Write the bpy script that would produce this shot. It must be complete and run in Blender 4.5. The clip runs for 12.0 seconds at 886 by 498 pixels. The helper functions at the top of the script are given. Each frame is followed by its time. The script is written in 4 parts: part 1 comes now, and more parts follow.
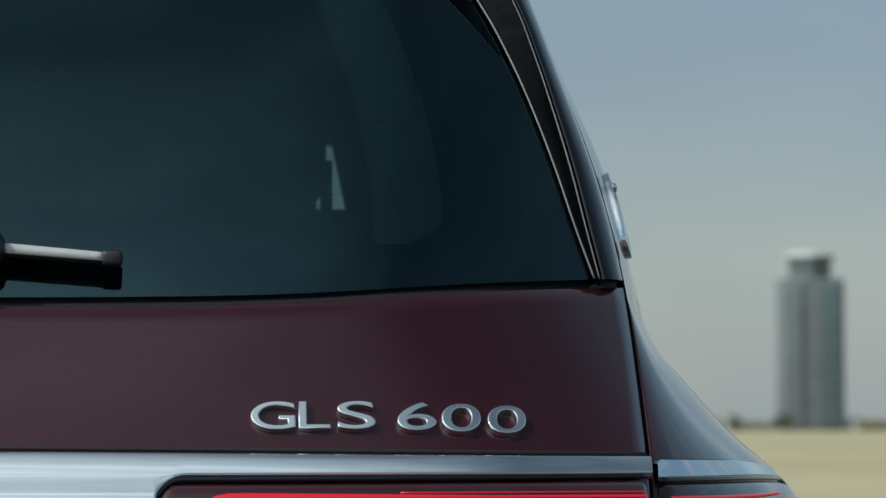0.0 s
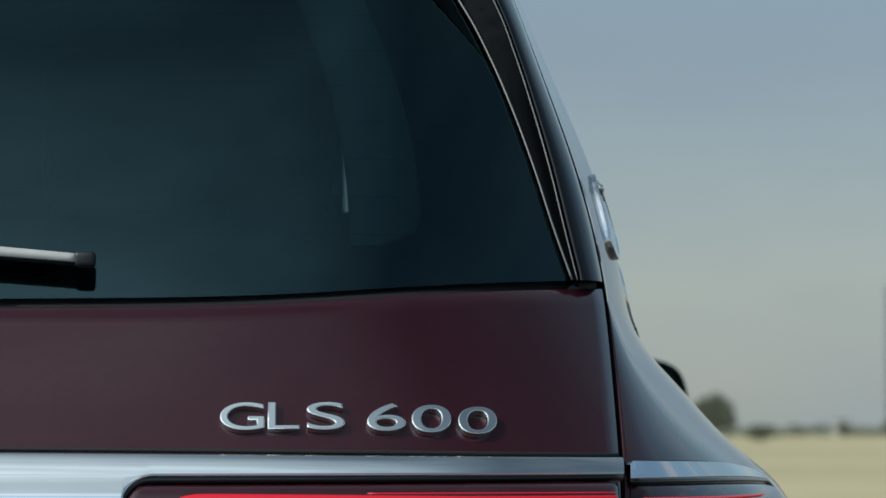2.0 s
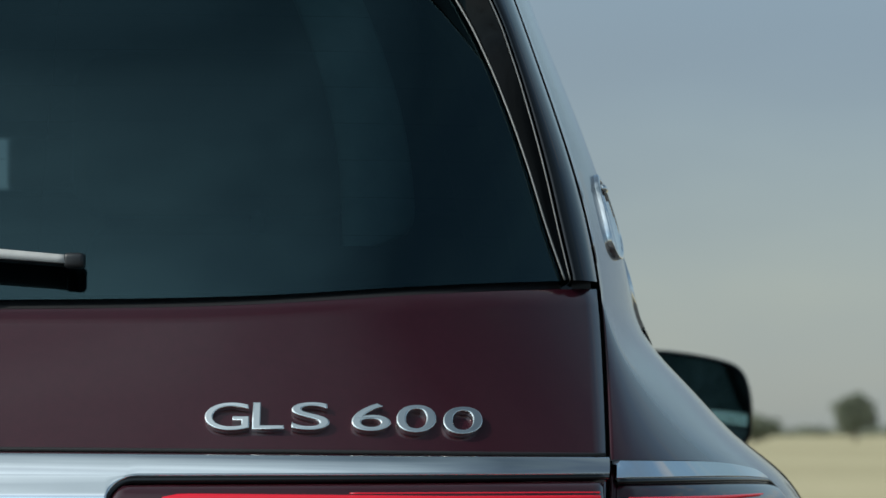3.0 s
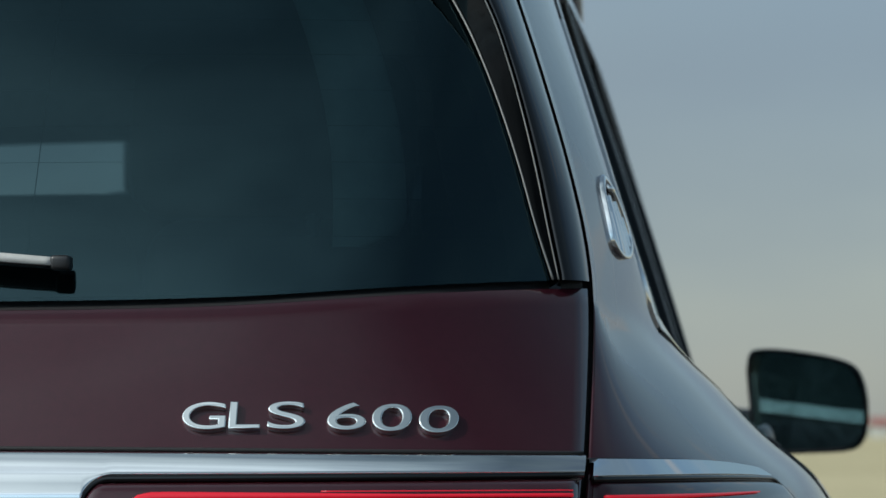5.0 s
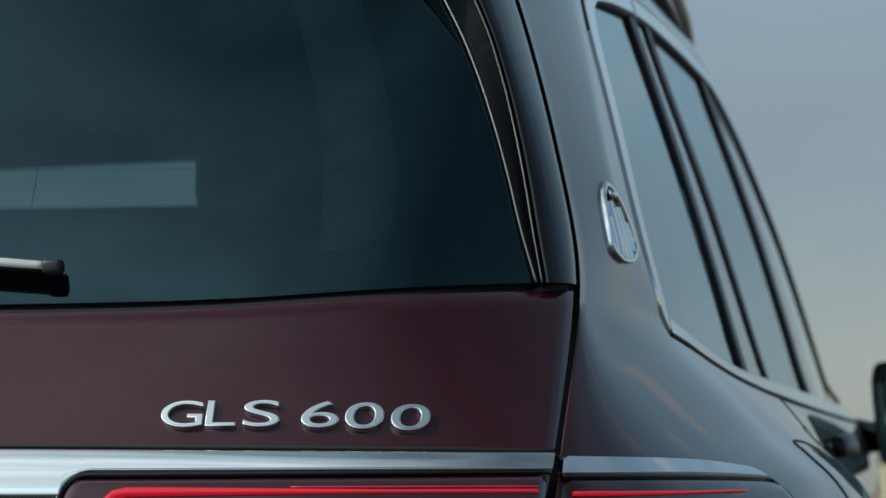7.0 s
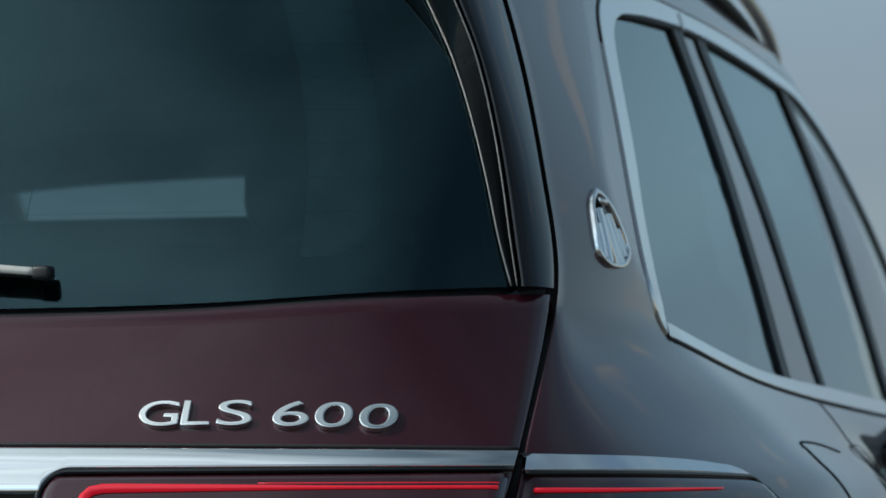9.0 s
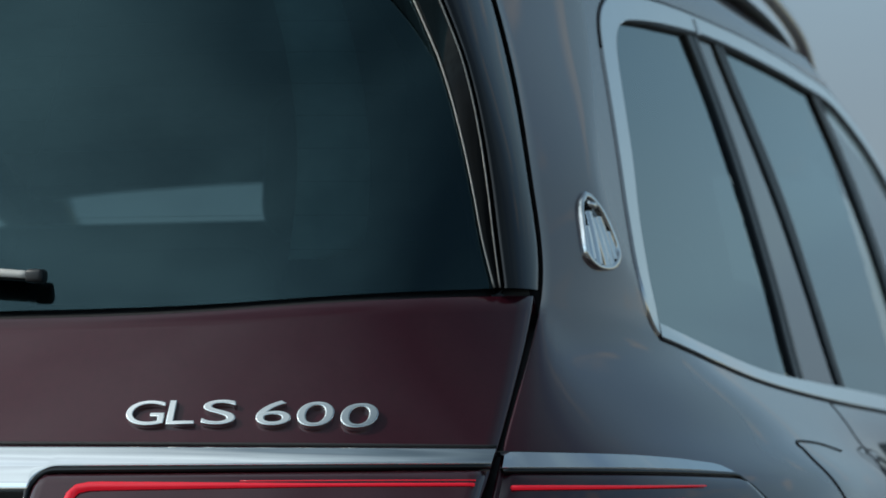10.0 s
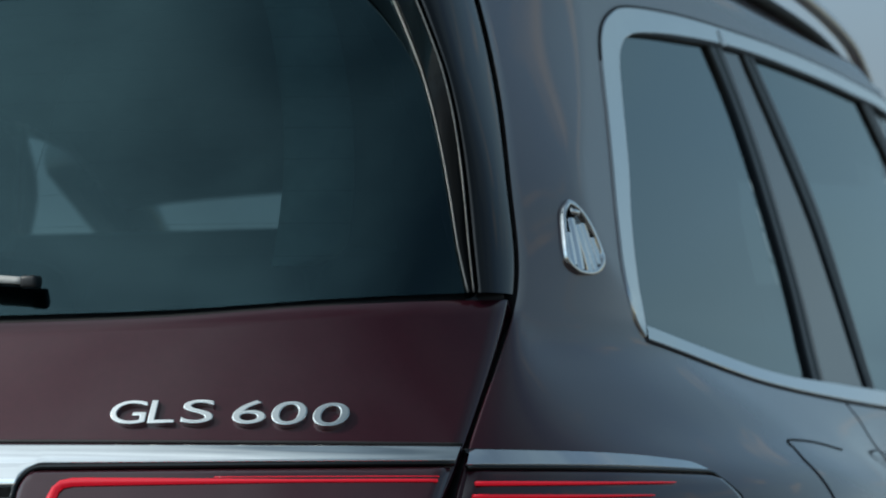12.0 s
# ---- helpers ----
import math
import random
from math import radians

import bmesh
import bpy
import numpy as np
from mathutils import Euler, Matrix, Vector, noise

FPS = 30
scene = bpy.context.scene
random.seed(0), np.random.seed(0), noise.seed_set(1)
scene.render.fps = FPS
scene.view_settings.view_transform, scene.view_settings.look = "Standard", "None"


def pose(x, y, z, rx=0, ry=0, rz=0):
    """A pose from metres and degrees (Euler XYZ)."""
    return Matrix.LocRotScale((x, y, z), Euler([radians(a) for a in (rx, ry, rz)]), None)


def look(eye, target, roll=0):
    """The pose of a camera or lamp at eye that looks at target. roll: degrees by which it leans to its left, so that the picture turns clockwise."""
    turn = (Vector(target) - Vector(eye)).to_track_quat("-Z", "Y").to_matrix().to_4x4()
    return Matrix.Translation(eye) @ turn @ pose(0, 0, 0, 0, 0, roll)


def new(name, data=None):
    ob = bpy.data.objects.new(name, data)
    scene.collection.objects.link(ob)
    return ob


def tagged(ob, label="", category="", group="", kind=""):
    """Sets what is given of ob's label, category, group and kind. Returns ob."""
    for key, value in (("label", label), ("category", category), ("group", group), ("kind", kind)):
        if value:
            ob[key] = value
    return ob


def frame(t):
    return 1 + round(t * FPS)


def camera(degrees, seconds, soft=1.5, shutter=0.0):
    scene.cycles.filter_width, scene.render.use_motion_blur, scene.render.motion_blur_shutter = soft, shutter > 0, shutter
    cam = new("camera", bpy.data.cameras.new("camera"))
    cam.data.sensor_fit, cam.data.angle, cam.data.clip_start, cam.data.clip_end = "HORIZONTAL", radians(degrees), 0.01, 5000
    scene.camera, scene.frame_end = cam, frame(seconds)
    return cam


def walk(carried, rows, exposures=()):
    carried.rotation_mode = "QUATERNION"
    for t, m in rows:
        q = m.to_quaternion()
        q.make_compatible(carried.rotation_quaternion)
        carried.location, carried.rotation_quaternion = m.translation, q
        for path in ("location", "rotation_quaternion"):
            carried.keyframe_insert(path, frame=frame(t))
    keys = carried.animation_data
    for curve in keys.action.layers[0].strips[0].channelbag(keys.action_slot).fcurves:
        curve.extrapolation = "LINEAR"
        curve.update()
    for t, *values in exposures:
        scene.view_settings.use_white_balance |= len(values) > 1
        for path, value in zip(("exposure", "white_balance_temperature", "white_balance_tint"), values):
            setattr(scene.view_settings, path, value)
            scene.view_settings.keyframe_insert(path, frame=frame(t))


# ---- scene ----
cam = camera(12.874, 12.0)
PATH = [
    (0, (0.37104, -3.22092, 1.08532), (0.52639, -0.22780, 1.22125), -0.167),
    (0.5, (0.38312, -3.21776, 1.08482), (0.53394, -0.22443, 1.22157), -0.130),
    (1, (0.40957, -3.22212, 1.08340), (0.54490, -0.22809, 1.22154), -0.121),
    (1.5, (0.44707, -3.22571, 1.08214), (0.55414, -0.23057, 1.22146), -0.119),
    (2, (0.48566, -3.22420, 1.08125), (0.55798, -0.22805, 1.22161), -0.149),
    (2.5, (0.54707, -3.22734, 1.08206), (0.56551, -0.23035, 1.22185), -0.192),
    (3, (0.61587, -3.23565, 1.08124), (0.57984, -0.23932, 1.22153), -0.185),
    (5, (0.85451, -3.25764, 1.07913), (0.62067, -0.27106, 1.22019), -0.296),
    (5.5, (0.93914, -3.27445, 1.07374), (0.63731, -0.29401, 1.21906), -0.264),
    (6, (1.00383, -3.28295, 1.06692), (0.65145, -0.30813, 1.21812), -0.288),
    (6.5, (1.07015, -3.29798, 1.05964), (0.66554, -0.32988, 1.21671), -0.277),
    (7, (1.13428, -3.31119, 1.05142), (0.68037, -0.35040, 1.21509), -0.303),
    (9, (1.40168, -3.38420, 1.03214), (0.76040, -0.45895, 1.21015), -0.322),
    (9.5, (1.46713, -3.40310, 1.02872), (0.78496, -0.48723, 1.20864), -0.346),
    (10, (1.53696, -3.42881, 1.02574), (0.81146, -0.52353, 1.20730), -0.371),
    (10.5, (1.60583, -3.45556, 1.02219), (0.83820, -0.56124, 1.20570), -0.380),
    (11, (1.67371, -3.48362, 1.02314), (0.86535, -0.60033, 1.20532), -0.300),
    (11.5, (1.73552, -3.50893, 1.01896), (0.89195, -0.63590, 1.20355), -0.348),
    (12, (1.78610, -3.52864, 1.01606), (0.91688, -0.66335, 1.20205), -0.362),
]
walk(cam, [(t, look(eye, target, roll)) for t, eye, target, roll in PATH], [(0.0, 0.0, 6300, 6), (12.0, 0.0, 6300, 6)])

cam.data.dof.use_dof = True
cam.data.dof.focus_distance = 3.35
cam.data.dof.aperture_fstop = 14.0

# ---- light ----
SUN_EL, SUN_AZ = radians(42), radians(245)      # azimuth clockwise from +y, seen from above
world = bpy.data.worlds.new("hazy_sky")
scene.world = world
world.use_nodes = True
wt = world.node_tree
wt.nodes.clear()
w_out = wt.nodes.new("ShaderNodeOutputWorld")
w_bg = wt.nodes.new("ShaderNodeBackground")
w_sky = wt.nodes.new("ShaderNodeTexSky")
w_sky.sky_type = "NISHITA"
w_sky.sun_disc = False
w_sky.sun_elevation = SUN_EL
w_sky.sun_rotation = SUN_AZ
w_sky.air_density, w_sky.dust_density, w_sky.ozone_density = 1.0, 0.7, 2.0
w_co = wt.nodes.new("ShaderNodeTexCoord")
w_map = wt.nodes.new("ShaderNodeMapping")
w_map.inputs["Scale"].default_value = (1.6, 1.6, 4.5)
w_map.inputs["Location"].default_value = (0.3, 0.0, 0.6)
w_no = wt.nodes.new("ShaderNodeTexNoise")
w_no.inputs["Scale"].default_value = 1.7
w_no.inputs["Detail"].default_value = 5.0
w_no.inputs["Roughness"].default_value = 0.55
w_ramp = wt.nodes.new("ShaderNodeValToRGB")
w_ramp.color_ramp.elements[0].position = 0.38
w_ramp.color_ramp.elements[0].color = (0.45, 0.45, 0.45, 1)
w_ramp.color_ramp.elements[1].position = 0.72
w_ramp.color_ramp.elements[1].color = (0.9, 0.9, 0.9, 1)
sun_dir = Vector((math.sin(SUN_AZ) * math.cos(SUN_EL), math.cos(SUN_AZ) * math.cos(SUN_EL), math.sin(SUN_EL)))
w_dot = wt.nodes.new("ShaderNodeVectorMath")           # the veil is brighter towards the sun
w_dot.operation = "DOT_PRODUCT"
w_dot.inputs[1].default_value = sun_dir
w_near = wt.nodes.new("ShaderNodeMapRange")
w_near.inputs["From Min"].default_value, w_near.inputs["From Max"].default_value = 0.38, 1.0
w_near.inputs["To Min"].default_value, w_near.inputs["To Max"].default_value = 0.98, 7.4
w_veil = wt.nodes.new("ShaderNodeMix")
w_veil.data_type, w_veil.blend_type = "RGBA", "MULTIPLY"
w_veil.inputs[0].default_value = 1.0
w_tone = wt.nodes.new("ShaderNodeMix")                  # and whiter
w_tone.data_type = "RGBA"
w_tone.inputs[6].default_value = (3.1, 4.0, 4.55, 1)
w_tone.inputs[7].default_value = (3.75, 4.1, 4.2, 1)
w_warm = wt.nodes.new("ShaderNodeMapRange")
w_warm.inputs["From Min"].default_value, w_warm.inputs["From Max"].default_value = 0.38, 0.85
wt.links.new(w_dot.outputs["Value"], w_warm.inputs["Value"])
wt.links.new(w_warm.outputs["Result"], w_tone.inputs[0])
wt.links.new(w_tone.outputs[2], w_veil.inputs[6])
w_mix = wt.nodes.new("ShaderNodeMix")
w_mix.data_type = "RGBA"
w_puff = wt.nodes.new("ShaderNodeTexNoise")            # small lit clouds
w_puff.inputs["Scale"].default_value = 4.6
w_puff.inputs["Detail"].default_value = 4.0
w_pr = wt.nodes.new("ShaderNodeValToRGB")
w_pr.color_ramp.elements[0].position, w_pr.color_ramp.elements[0].color = 0.575, (0, 0, 0, 1)
w_pr.color_ramp.elements[1].position, w_pr.color_ramp.elements[1].color = 0.67, (0.5, 0.5, 0.5, 1)
w_mix2 = wt.nodes.new("ShaderNodeMix")
w_mix2.data_type = "RGBA"
w_mix2.inputs[7].default_value = (6.6, 5.7, 5.0, 1)
wt.links.new(w_co.outputs["Generated"], w_map.inputs["Vector"])
wt.links.new(w_co.outputs["Generated"], w_dot.inputs[0])
wt.links.new(w_dot.outputs["Value"], w_near.inputs["Value"])
wt.links.new(w_near.outputs["Result"], w_veil.inputs[7])
wt.links.new(w_map.outputs["Vector"], w_no.inputs["Vector"])
wt.links.new(w_map.outputs["Vector"], w_puff.inputs["Vector"])
wt.links.new(w_puff.outputs["Fac"], w_pr.inputs["Fac"])
wt.links.new(w_no.outputs["Fac"], w_ramp.inputs["Fac"])
wt.links.new(w_ramp.outputs["Color"], w_mix.inputs[0])
wt.links.new(w_sky.outputs["Color"], w_mix.inputs[6])
wt.links.new(w_veil.outputs[2], w_mix.inputs[7])
w_sep = wt.nodes.new("ShaderNodeSeparateXYZ")           # haze at the horizon, and an unseen bright band added for the flank's reflections
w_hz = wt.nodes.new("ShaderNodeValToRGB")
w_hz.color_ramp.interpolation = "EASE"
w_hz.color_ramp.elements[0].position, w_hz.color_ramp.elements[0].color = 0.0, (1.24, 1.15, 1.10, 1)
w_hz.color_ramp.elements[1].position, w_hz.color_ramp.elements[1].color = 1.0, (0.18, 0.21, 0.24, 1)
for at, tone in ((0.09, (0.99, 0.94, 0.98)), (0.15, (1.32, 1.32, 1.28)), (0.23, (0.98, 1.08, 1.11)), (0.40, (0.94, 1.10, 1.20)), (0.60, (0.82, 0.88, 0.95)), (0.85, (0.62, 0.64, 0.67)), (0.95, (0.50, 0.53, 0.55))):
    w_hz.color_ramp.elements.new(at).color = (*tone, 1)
w_band = wt.nodes.new("ShaderNodeMath")                 # noise gives the added bright band an uneven edge
w_band.operation = "MULTIPLY_ADD"
w_band.inputs[1].default_value = 0.10
w_low = wt.nodes.new("ShaderNodeValToRGB")              # small clouds stand between the haze and the clear zenith
w_low.color_ramp.elements[0].position, w_low.color_ramp.elements[0].color = 0.09, (0, 0, 0, 1)
w_low.color_ramp.elements[1].position, w_low.color_ramp.elements[1].color = 0.58, (0, 0, 0, 1)
for at in (0.15, 0.36):
    w_low.color_ramp.elements.new(at).color = (1, 1, 1, 1)
w_cut = wt.nodes.new("ShaderNodeMath")
w_cut.operation = "MULTIPLY"
w_fin = wt.nodes.new("ShaderNodeMix")
w_fin.data_type, w_fin.blend_type = "RGBA", "MULTIPLY"
w_fin.inputs[0].default_value = 1.0
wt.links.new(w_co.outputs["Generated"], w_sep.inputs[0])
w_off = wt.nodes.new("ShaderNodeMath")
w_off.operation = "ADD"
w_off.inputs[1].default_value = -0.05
wt.links.new(w_no.outputs["Fac"], w_band.inputs[0])
wt.links.new(w_sep.outputs["Z"], w_band.inputs[2])
wt.links.new(w_band.outputs[0], w_off.inputs[0])
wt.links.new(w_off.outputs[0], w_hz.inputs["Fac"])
wt.links.new(w_sep.outputs["Z"], w_low.inputs["Fac"])
wt.links.new(w_low.outputs["Color"], w_cut.inputs[0])
wt.links.new(w_pr.outputs["Color"], w_cut.inputs[1])
wt.links.new(w_cut.outputs[0], w_mix2.inputs[0])
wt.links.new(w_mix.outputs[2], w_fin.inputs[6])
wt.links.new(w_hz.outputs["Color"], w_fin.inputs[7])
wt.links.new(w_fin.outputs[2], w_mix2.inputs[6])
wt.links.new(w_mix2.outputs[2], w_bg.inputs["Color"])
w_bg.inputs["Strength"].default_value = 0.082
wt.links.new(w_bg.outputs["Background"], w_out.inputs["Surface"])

sun_data = bpy.data.lights.new("sun", "SUN")
sun_data.energy = 3.0
sun_data.angle = radians(0.6)
sun_data.color = (1.0, 0.95, 0.86)
sun = new("sun", sun_data)
sun.matrix_world = look(sun_dir * 50, (0, 0, 0))


# ---- materials ----
def mat(name, color, rough=0.5, metal=0.0, coat=0.0, var=0.15, scale=30.0, bump=0.0, bscale=200.0, **extra):
    """A principled material with two scales of colour variation and a fine relief."""
    m = bpy.data.materials.new(name)
    m.use_nodes = True
    nt = m.node_tree
    b = nt.nodes["Principled BSDF"]
    b.inputs["Roughness"].default_value = rough
    b.inputs["Metallic"].default_value = metal
    b.inputs["Coat Weight"].default_value = coat
    b.inputs["Coat Roughness"].default_value = 0.02
    for key, value in extra.items():
        b.inputs[key.replace("_", " ")].default_value = value
    co = nt.nodes.new("ShaderNodeTexCoord")
    n1 = nt.nodes.new("ShaderNodeTexNoise")
    n1.inputs["Scale"].default_value = scale
    n1.inputs["Detail"].default_value = 6
    n2 = nt.nodes.new("ShaderNodeTexNoise")
    n2.inputs["Scale"].default_value = scale * 0.13
    n2.inputs["Detail"].default_value = 3
    nt.links.new(co.outputs["Object"], n1.inputs["Vector"])
    nt.links.new(co.outputs["Object"], n2.inputs["Vector"])
    add = nt.nodes.new("ShaderNodeMath")
    add.operation = "ADD"
    nt.links.new(n1.outputs["Fac"], add.inputs[0])
    nt.links.new(n2.outputs["Fac"], add.inputs[1])
    rng = nt.nodes.new("ShaderNodeMapRange")
    rng.inputs["From Min"].default_value = 0.6
    rng.inputs["From Max"].default_value = 1.4
    rng.inputs["To Min"].default_value = 1 - var
    rng.inputs["To Max"].default_value = 1 + var
    nt.links.new(add.outputs[0], rng.inputs["Value"])
    mul = nt.nodes.new("ShaderNodeMix")
    mul.data_type, mul.blend_type = "RGBA", "MULTIPLY"
    mul.inputs[0].default_value = 1.0
    mul.inputs[6].default_value = (*color, 1)
    nt.links.new(rng.outputs["Result"], mul.inputs[7])
    nt.links.new(mul.outputs[2], b.inputs["Base Color"])
    if bump:
        n3 = nt.nodes.new("ShaderNodeTexNoise")
        n3.inputs["Scale"].default_value = bscale
        n3.inputs["Detail"].default_value = 4
        nt.links.new(co.outputs["Object"], n3.inputs["Vector"])
        bp = nt.nodes.new("ShaderNodeBump")
        bp.inputs["Strength"].default_value = bump
        bp.inputs["Distance"].default_value = 0.002
        nt.links.new(n3.outputs["Fac"], bp.inputs["Height"])
        nt.links.new(bp.outputs["Normal"], b.inputs["Normal"])
    return m


def tinted_glass(name, tint, rough=0.0, ior=1.5, sheen=(1, 1, 1), even=0.0):
    m = bpy.data.materials.new(name)
    m.use_nodes = True
    nt = m.node_tree
    nt.nodes.clear()
    out = nt.nodes.new("ShaderNodeOutputMaterial")
    mix = nt.nodes.new("ShaderNodeMixShader")
    fr = nt.nodes.new("ShaderNodeFresnel")
    fr.inputs["IOR"].default_value = ior
    tr = nt.nodes.new("ShaderNodeBsdfTransparent")
    tr.inputs["Color"].default_value = (*tint, 1)
    gl = nt.nodes.new("ShaderNodeBsdfGlossy")
    gl.inputs["Roughness"].default_value = rough
    gl.inputs["Color"].default_value = (*sheen, 1)
    if even:
        mix.inputs[0].default_value = even
    else:
        nt.links.new(fr.outputs[0], mix.inputs[0])
    nt.links.new(tr.outputs[0], mix.inputs[1])
    nt.links.new(gl.outputs[0], mix.inputs[2])
    nt.links.new(mix.outputs[0], out.inputs["Surface"])
    return m


def glow(name, color, strength, base=(0.3, 0.0, 0.01)):
    m = bpy.data.materials.new(name)
    m.use_nodes = True
    b = m.node_tree.nodes["Principled BSDF"]
    b.inputs["Base Color"].default_value = (*base, 1)
    b.inputs["Roughness"].default_value = 0.25
    b.inputs["Emission Color"].default_value = (*color, 1)
    b.inputs["Emission Strength"].default_value = strength
    return m


PAINT = mat("maroon_metallic_paint", (0.035, 0.0056, 0.0108), rough=0.34, metal=0.30, coat=0.95, var=0.10, scale=900, Specular_IOR_Level=0.10, Coat_IOR=1.46)
BLACK = mat("gloss_black_trim", (0.002, 0.0025, 0.003), rough=0.05, coat=0.0, var=0.2, scale=60)
RUBBER = mat("black_rubber_seal", (0.005, 0.005, 0.006), rough=0.65, var=0.2, scale=80, bump=0.2)
WINGLET = mat("satin_black_winglet", (0.002, 0.0023, 0.0025), rough=0.06, var=0.2, scale=90, Specular_IOR_Level=0.06)
MATT = mat("matt_black_pillar_film", (0.006, 0.0065, 0.007), rough=0.30, var=0.2, scale=120, Specular_IOR_Level=0.15)
SATIN = mat("satin_black_plastic", (0.010, 0.010, 0.011), rough=0.42, var=0.2, scale=120, bump=0.15, bscale=900)
CHROME = mat("polished_chrome", (0.82, 0.82, 0.81), rough=0.06, metal=1.0, var=0.03, scale=40)
BADGE = mat("bright_badge_chrome", (0.93, 0.91, 0.87), rough=0.05, metal=1.0, var=0.03, scale=40)
ASPHALT = mat("dark_asphalt", (0.05, 0.048, 0.045), rough=0.85, var=0.3, scale=4, bump=0.6, bscale=120)
BRUSHED = mat("satin_aluminium", (0.62, 0.63, 0.64), rough=0.28, metal=1.0, var=0.06, scale=200)
BEAD = mat("dull_grey_bead", (0.15, 0.145, 0.135), rough=0.3, metal=0.0, coat=0.3, var=0.1, scale=60)
GREYBAR = mat("grey_wiper_plastic", (0.42, 0.41, 0.39), rough=0.35, var=0.1, scale=150, bump=0.1)
REAR_GLASS = tinted_glass("dark_privacy_glass", (0.17, 0.24, 0.26), ior=1.68, sheen=(0.52, 0.90, 1.0))
SIDE_GLASS = tinted_glass("dark_side_glass", (0.06, 0.08, 0.085), ior=1.8, sheen=(0.85, 0.97, 1.0))
LEFT_GLASS = tinted_glass("tinted_left_glass", (0.34, 0.42, 0.38), ior=1.5)
DOOR_GLASS = tinted_glass("light_tinted_door_glass", (0.6, 0.68, 0.66), ior=1.6)
SCREEN_GLASS = tinted_glass("clear_windscreen_glass", (0.80, 0.86, 0.84), even=0.08)
MIRROR = mat("mirror_glass", (0.30, 0.44, 0.38), rough=0.01, metal=1.0, var=0.0)
LENS = mat("dark_red_lamp_lens", (0.030, 0.007, 0.011), rough=0.07, coat=0.45, var=0.2, scale=25)
LED = glow("red_light_guide", (0.85, 0.010, 0.03), 0.34, base=(0.40, 0.008, 0.02))
LINING = mat("grey_cabin_lining", (0.16, 0.17, 0.17), rough=0.85, var=0.15, scale=60, bump=0.2)
PALE_LINING = mat("pale_tailgate_lining", (0.48, 0.50, 0.44), rough=0.8, var=0.15, scale=60, bump=0.2)
LEATHER = mat("dark_seat_leather", (0.035, 0.032, 0.032), rough=0.5, var=0.15, scale=40, bump=0.2)
TYRE = mat("tyre_rubber", (0.02, 0.02, 0.02), rough=0.75, var=0.2, scale=60, bump=0.3)
CONCRETE = mat("tower_concrete", (0.135, 0.15, 0.16), rough=0.8, var=0.2, scale=0.4)
CONCRETE_DARK = mat("tower_dark_green", (0.08, 0.115, 0.115), rough=0.5, var=0.25, scale=0.5)
LEAF = mat("dull_green_leaves", (0.14, 0.155, 0.105), rough=0.7, var=0.4, scale=0.8)
LEAF_DRY = mat("yellow_dry_leaves", (0.24, 0.20, 0.07), rough=0.7, var=0.35, scale=0.8)
BARK = mat("grey_bark", (0.12, 0.10, 0.08), rough=0.85, var=0.3, scale=3)
RED_ROOF = mat("faded_red_roof", (0.26, 0.10, 0.085), rough=0.8, var=0.2, scale=0.4)
SHED = mat("pale_shed_cladding", (0.5, 0.5, 0.47), rough=0.7, var=0.15, scale=0.5)

GRASS = bpy.data.materials.new("dry_grass_field")
GRASS.use_nodes = True
gt = GRASS.node_tree
gb = gt.nodes["Principled BSDF"]
gb.inputs["Roughness"].default_value = 0.95
gb.inputs["Specular IOR Level"].default_value = 0.1
g_co = gt.nodes.new("ShaderNodeTexCoord")
g_ramps = []
for sc, det in ((0.02, 5), (0.9, 8)):
    n = gt.nodes.new("ShaderNodeTexNoise")
    n.inputs["Scale"].default_value = sc
    n.inputs["Detail"].default_value = det
    gt.links.new(g_co.outputs["Object"], n.inputs["Vector"])
    g_ramps.append(n)
g_mix = gt.nodes.new("ShaderNodeMath")
g_mix.operation = "MULTIPLY_ADD"
g_mix.inputs[1].default_value = 0.6
gt.links.new(g_ramps[0].outputs["Fac"], g_mix.inputs[0])
g_half = gt.nodes.new("ShaderNodeMath")
g_half.operation = "MULTIPLY"
g_half.inputs[1].default_value = 0.4
gt.links.new(g_ramps[1].outputs["Fac"], g_half.inputs[0])
gt.links.new(g_half.outputs[0], g_mix.inputs[2])
g_ramp = gt.nodes.new("ShaderNodeValToRGB")
g_ramp.color_ramp.elements[0].position = 0.3
g_ramp.color_ramp.elements[0].color = (0.30, 0.26, 0.15, 1)
g_ramp.color_ramp.elements[1].position = 0.7
g_ramp.color_ramp.elements[1].color = (0.50, 0.43, 0.27, 1)
gt.links.new(g_mix.outputs[0], g_ramp.inputs["Fac"])
gt.links.new(g_ramp.outputs["Color"], gb.inputs["Base Color"])


# ---- mesh helpers ----
car = None

def part(name, bm, material, parent=None, label="", smooth=True):
    """Links a bmesh as one mesh object, under a thing or a part where one is given."""
    bmesh.ops.recalc_face_normals(bm, faces=bm.faces)
    if parent is not None and car in (parent, parent.parent):
        for v in bm.verts:                              # the left half reaches further out
            f = min(max(-v.co.x / 0.45, 0.0), 1.0)
            v.co.x -= 0.21 * f * f * (3 - 2 * f)
    me = bpy.data.meshes.new(name)
    bm.to_mesh(me)
    bm.free()
    me.materials.append(material)
    if smooth:
        me.shade_smooth()
    ob = new(name, me)
    if parent is not None:
        ob.parent = parent
    if label:
        tagged(ob, label)
    return ob


def thing(name, label, category, group="", kind="", at=(0, 0, 0)):
    e = new(name)
    e.location = at
    e.empty_display_size = 0.2
    return tagged(e, label, category, group, kind)


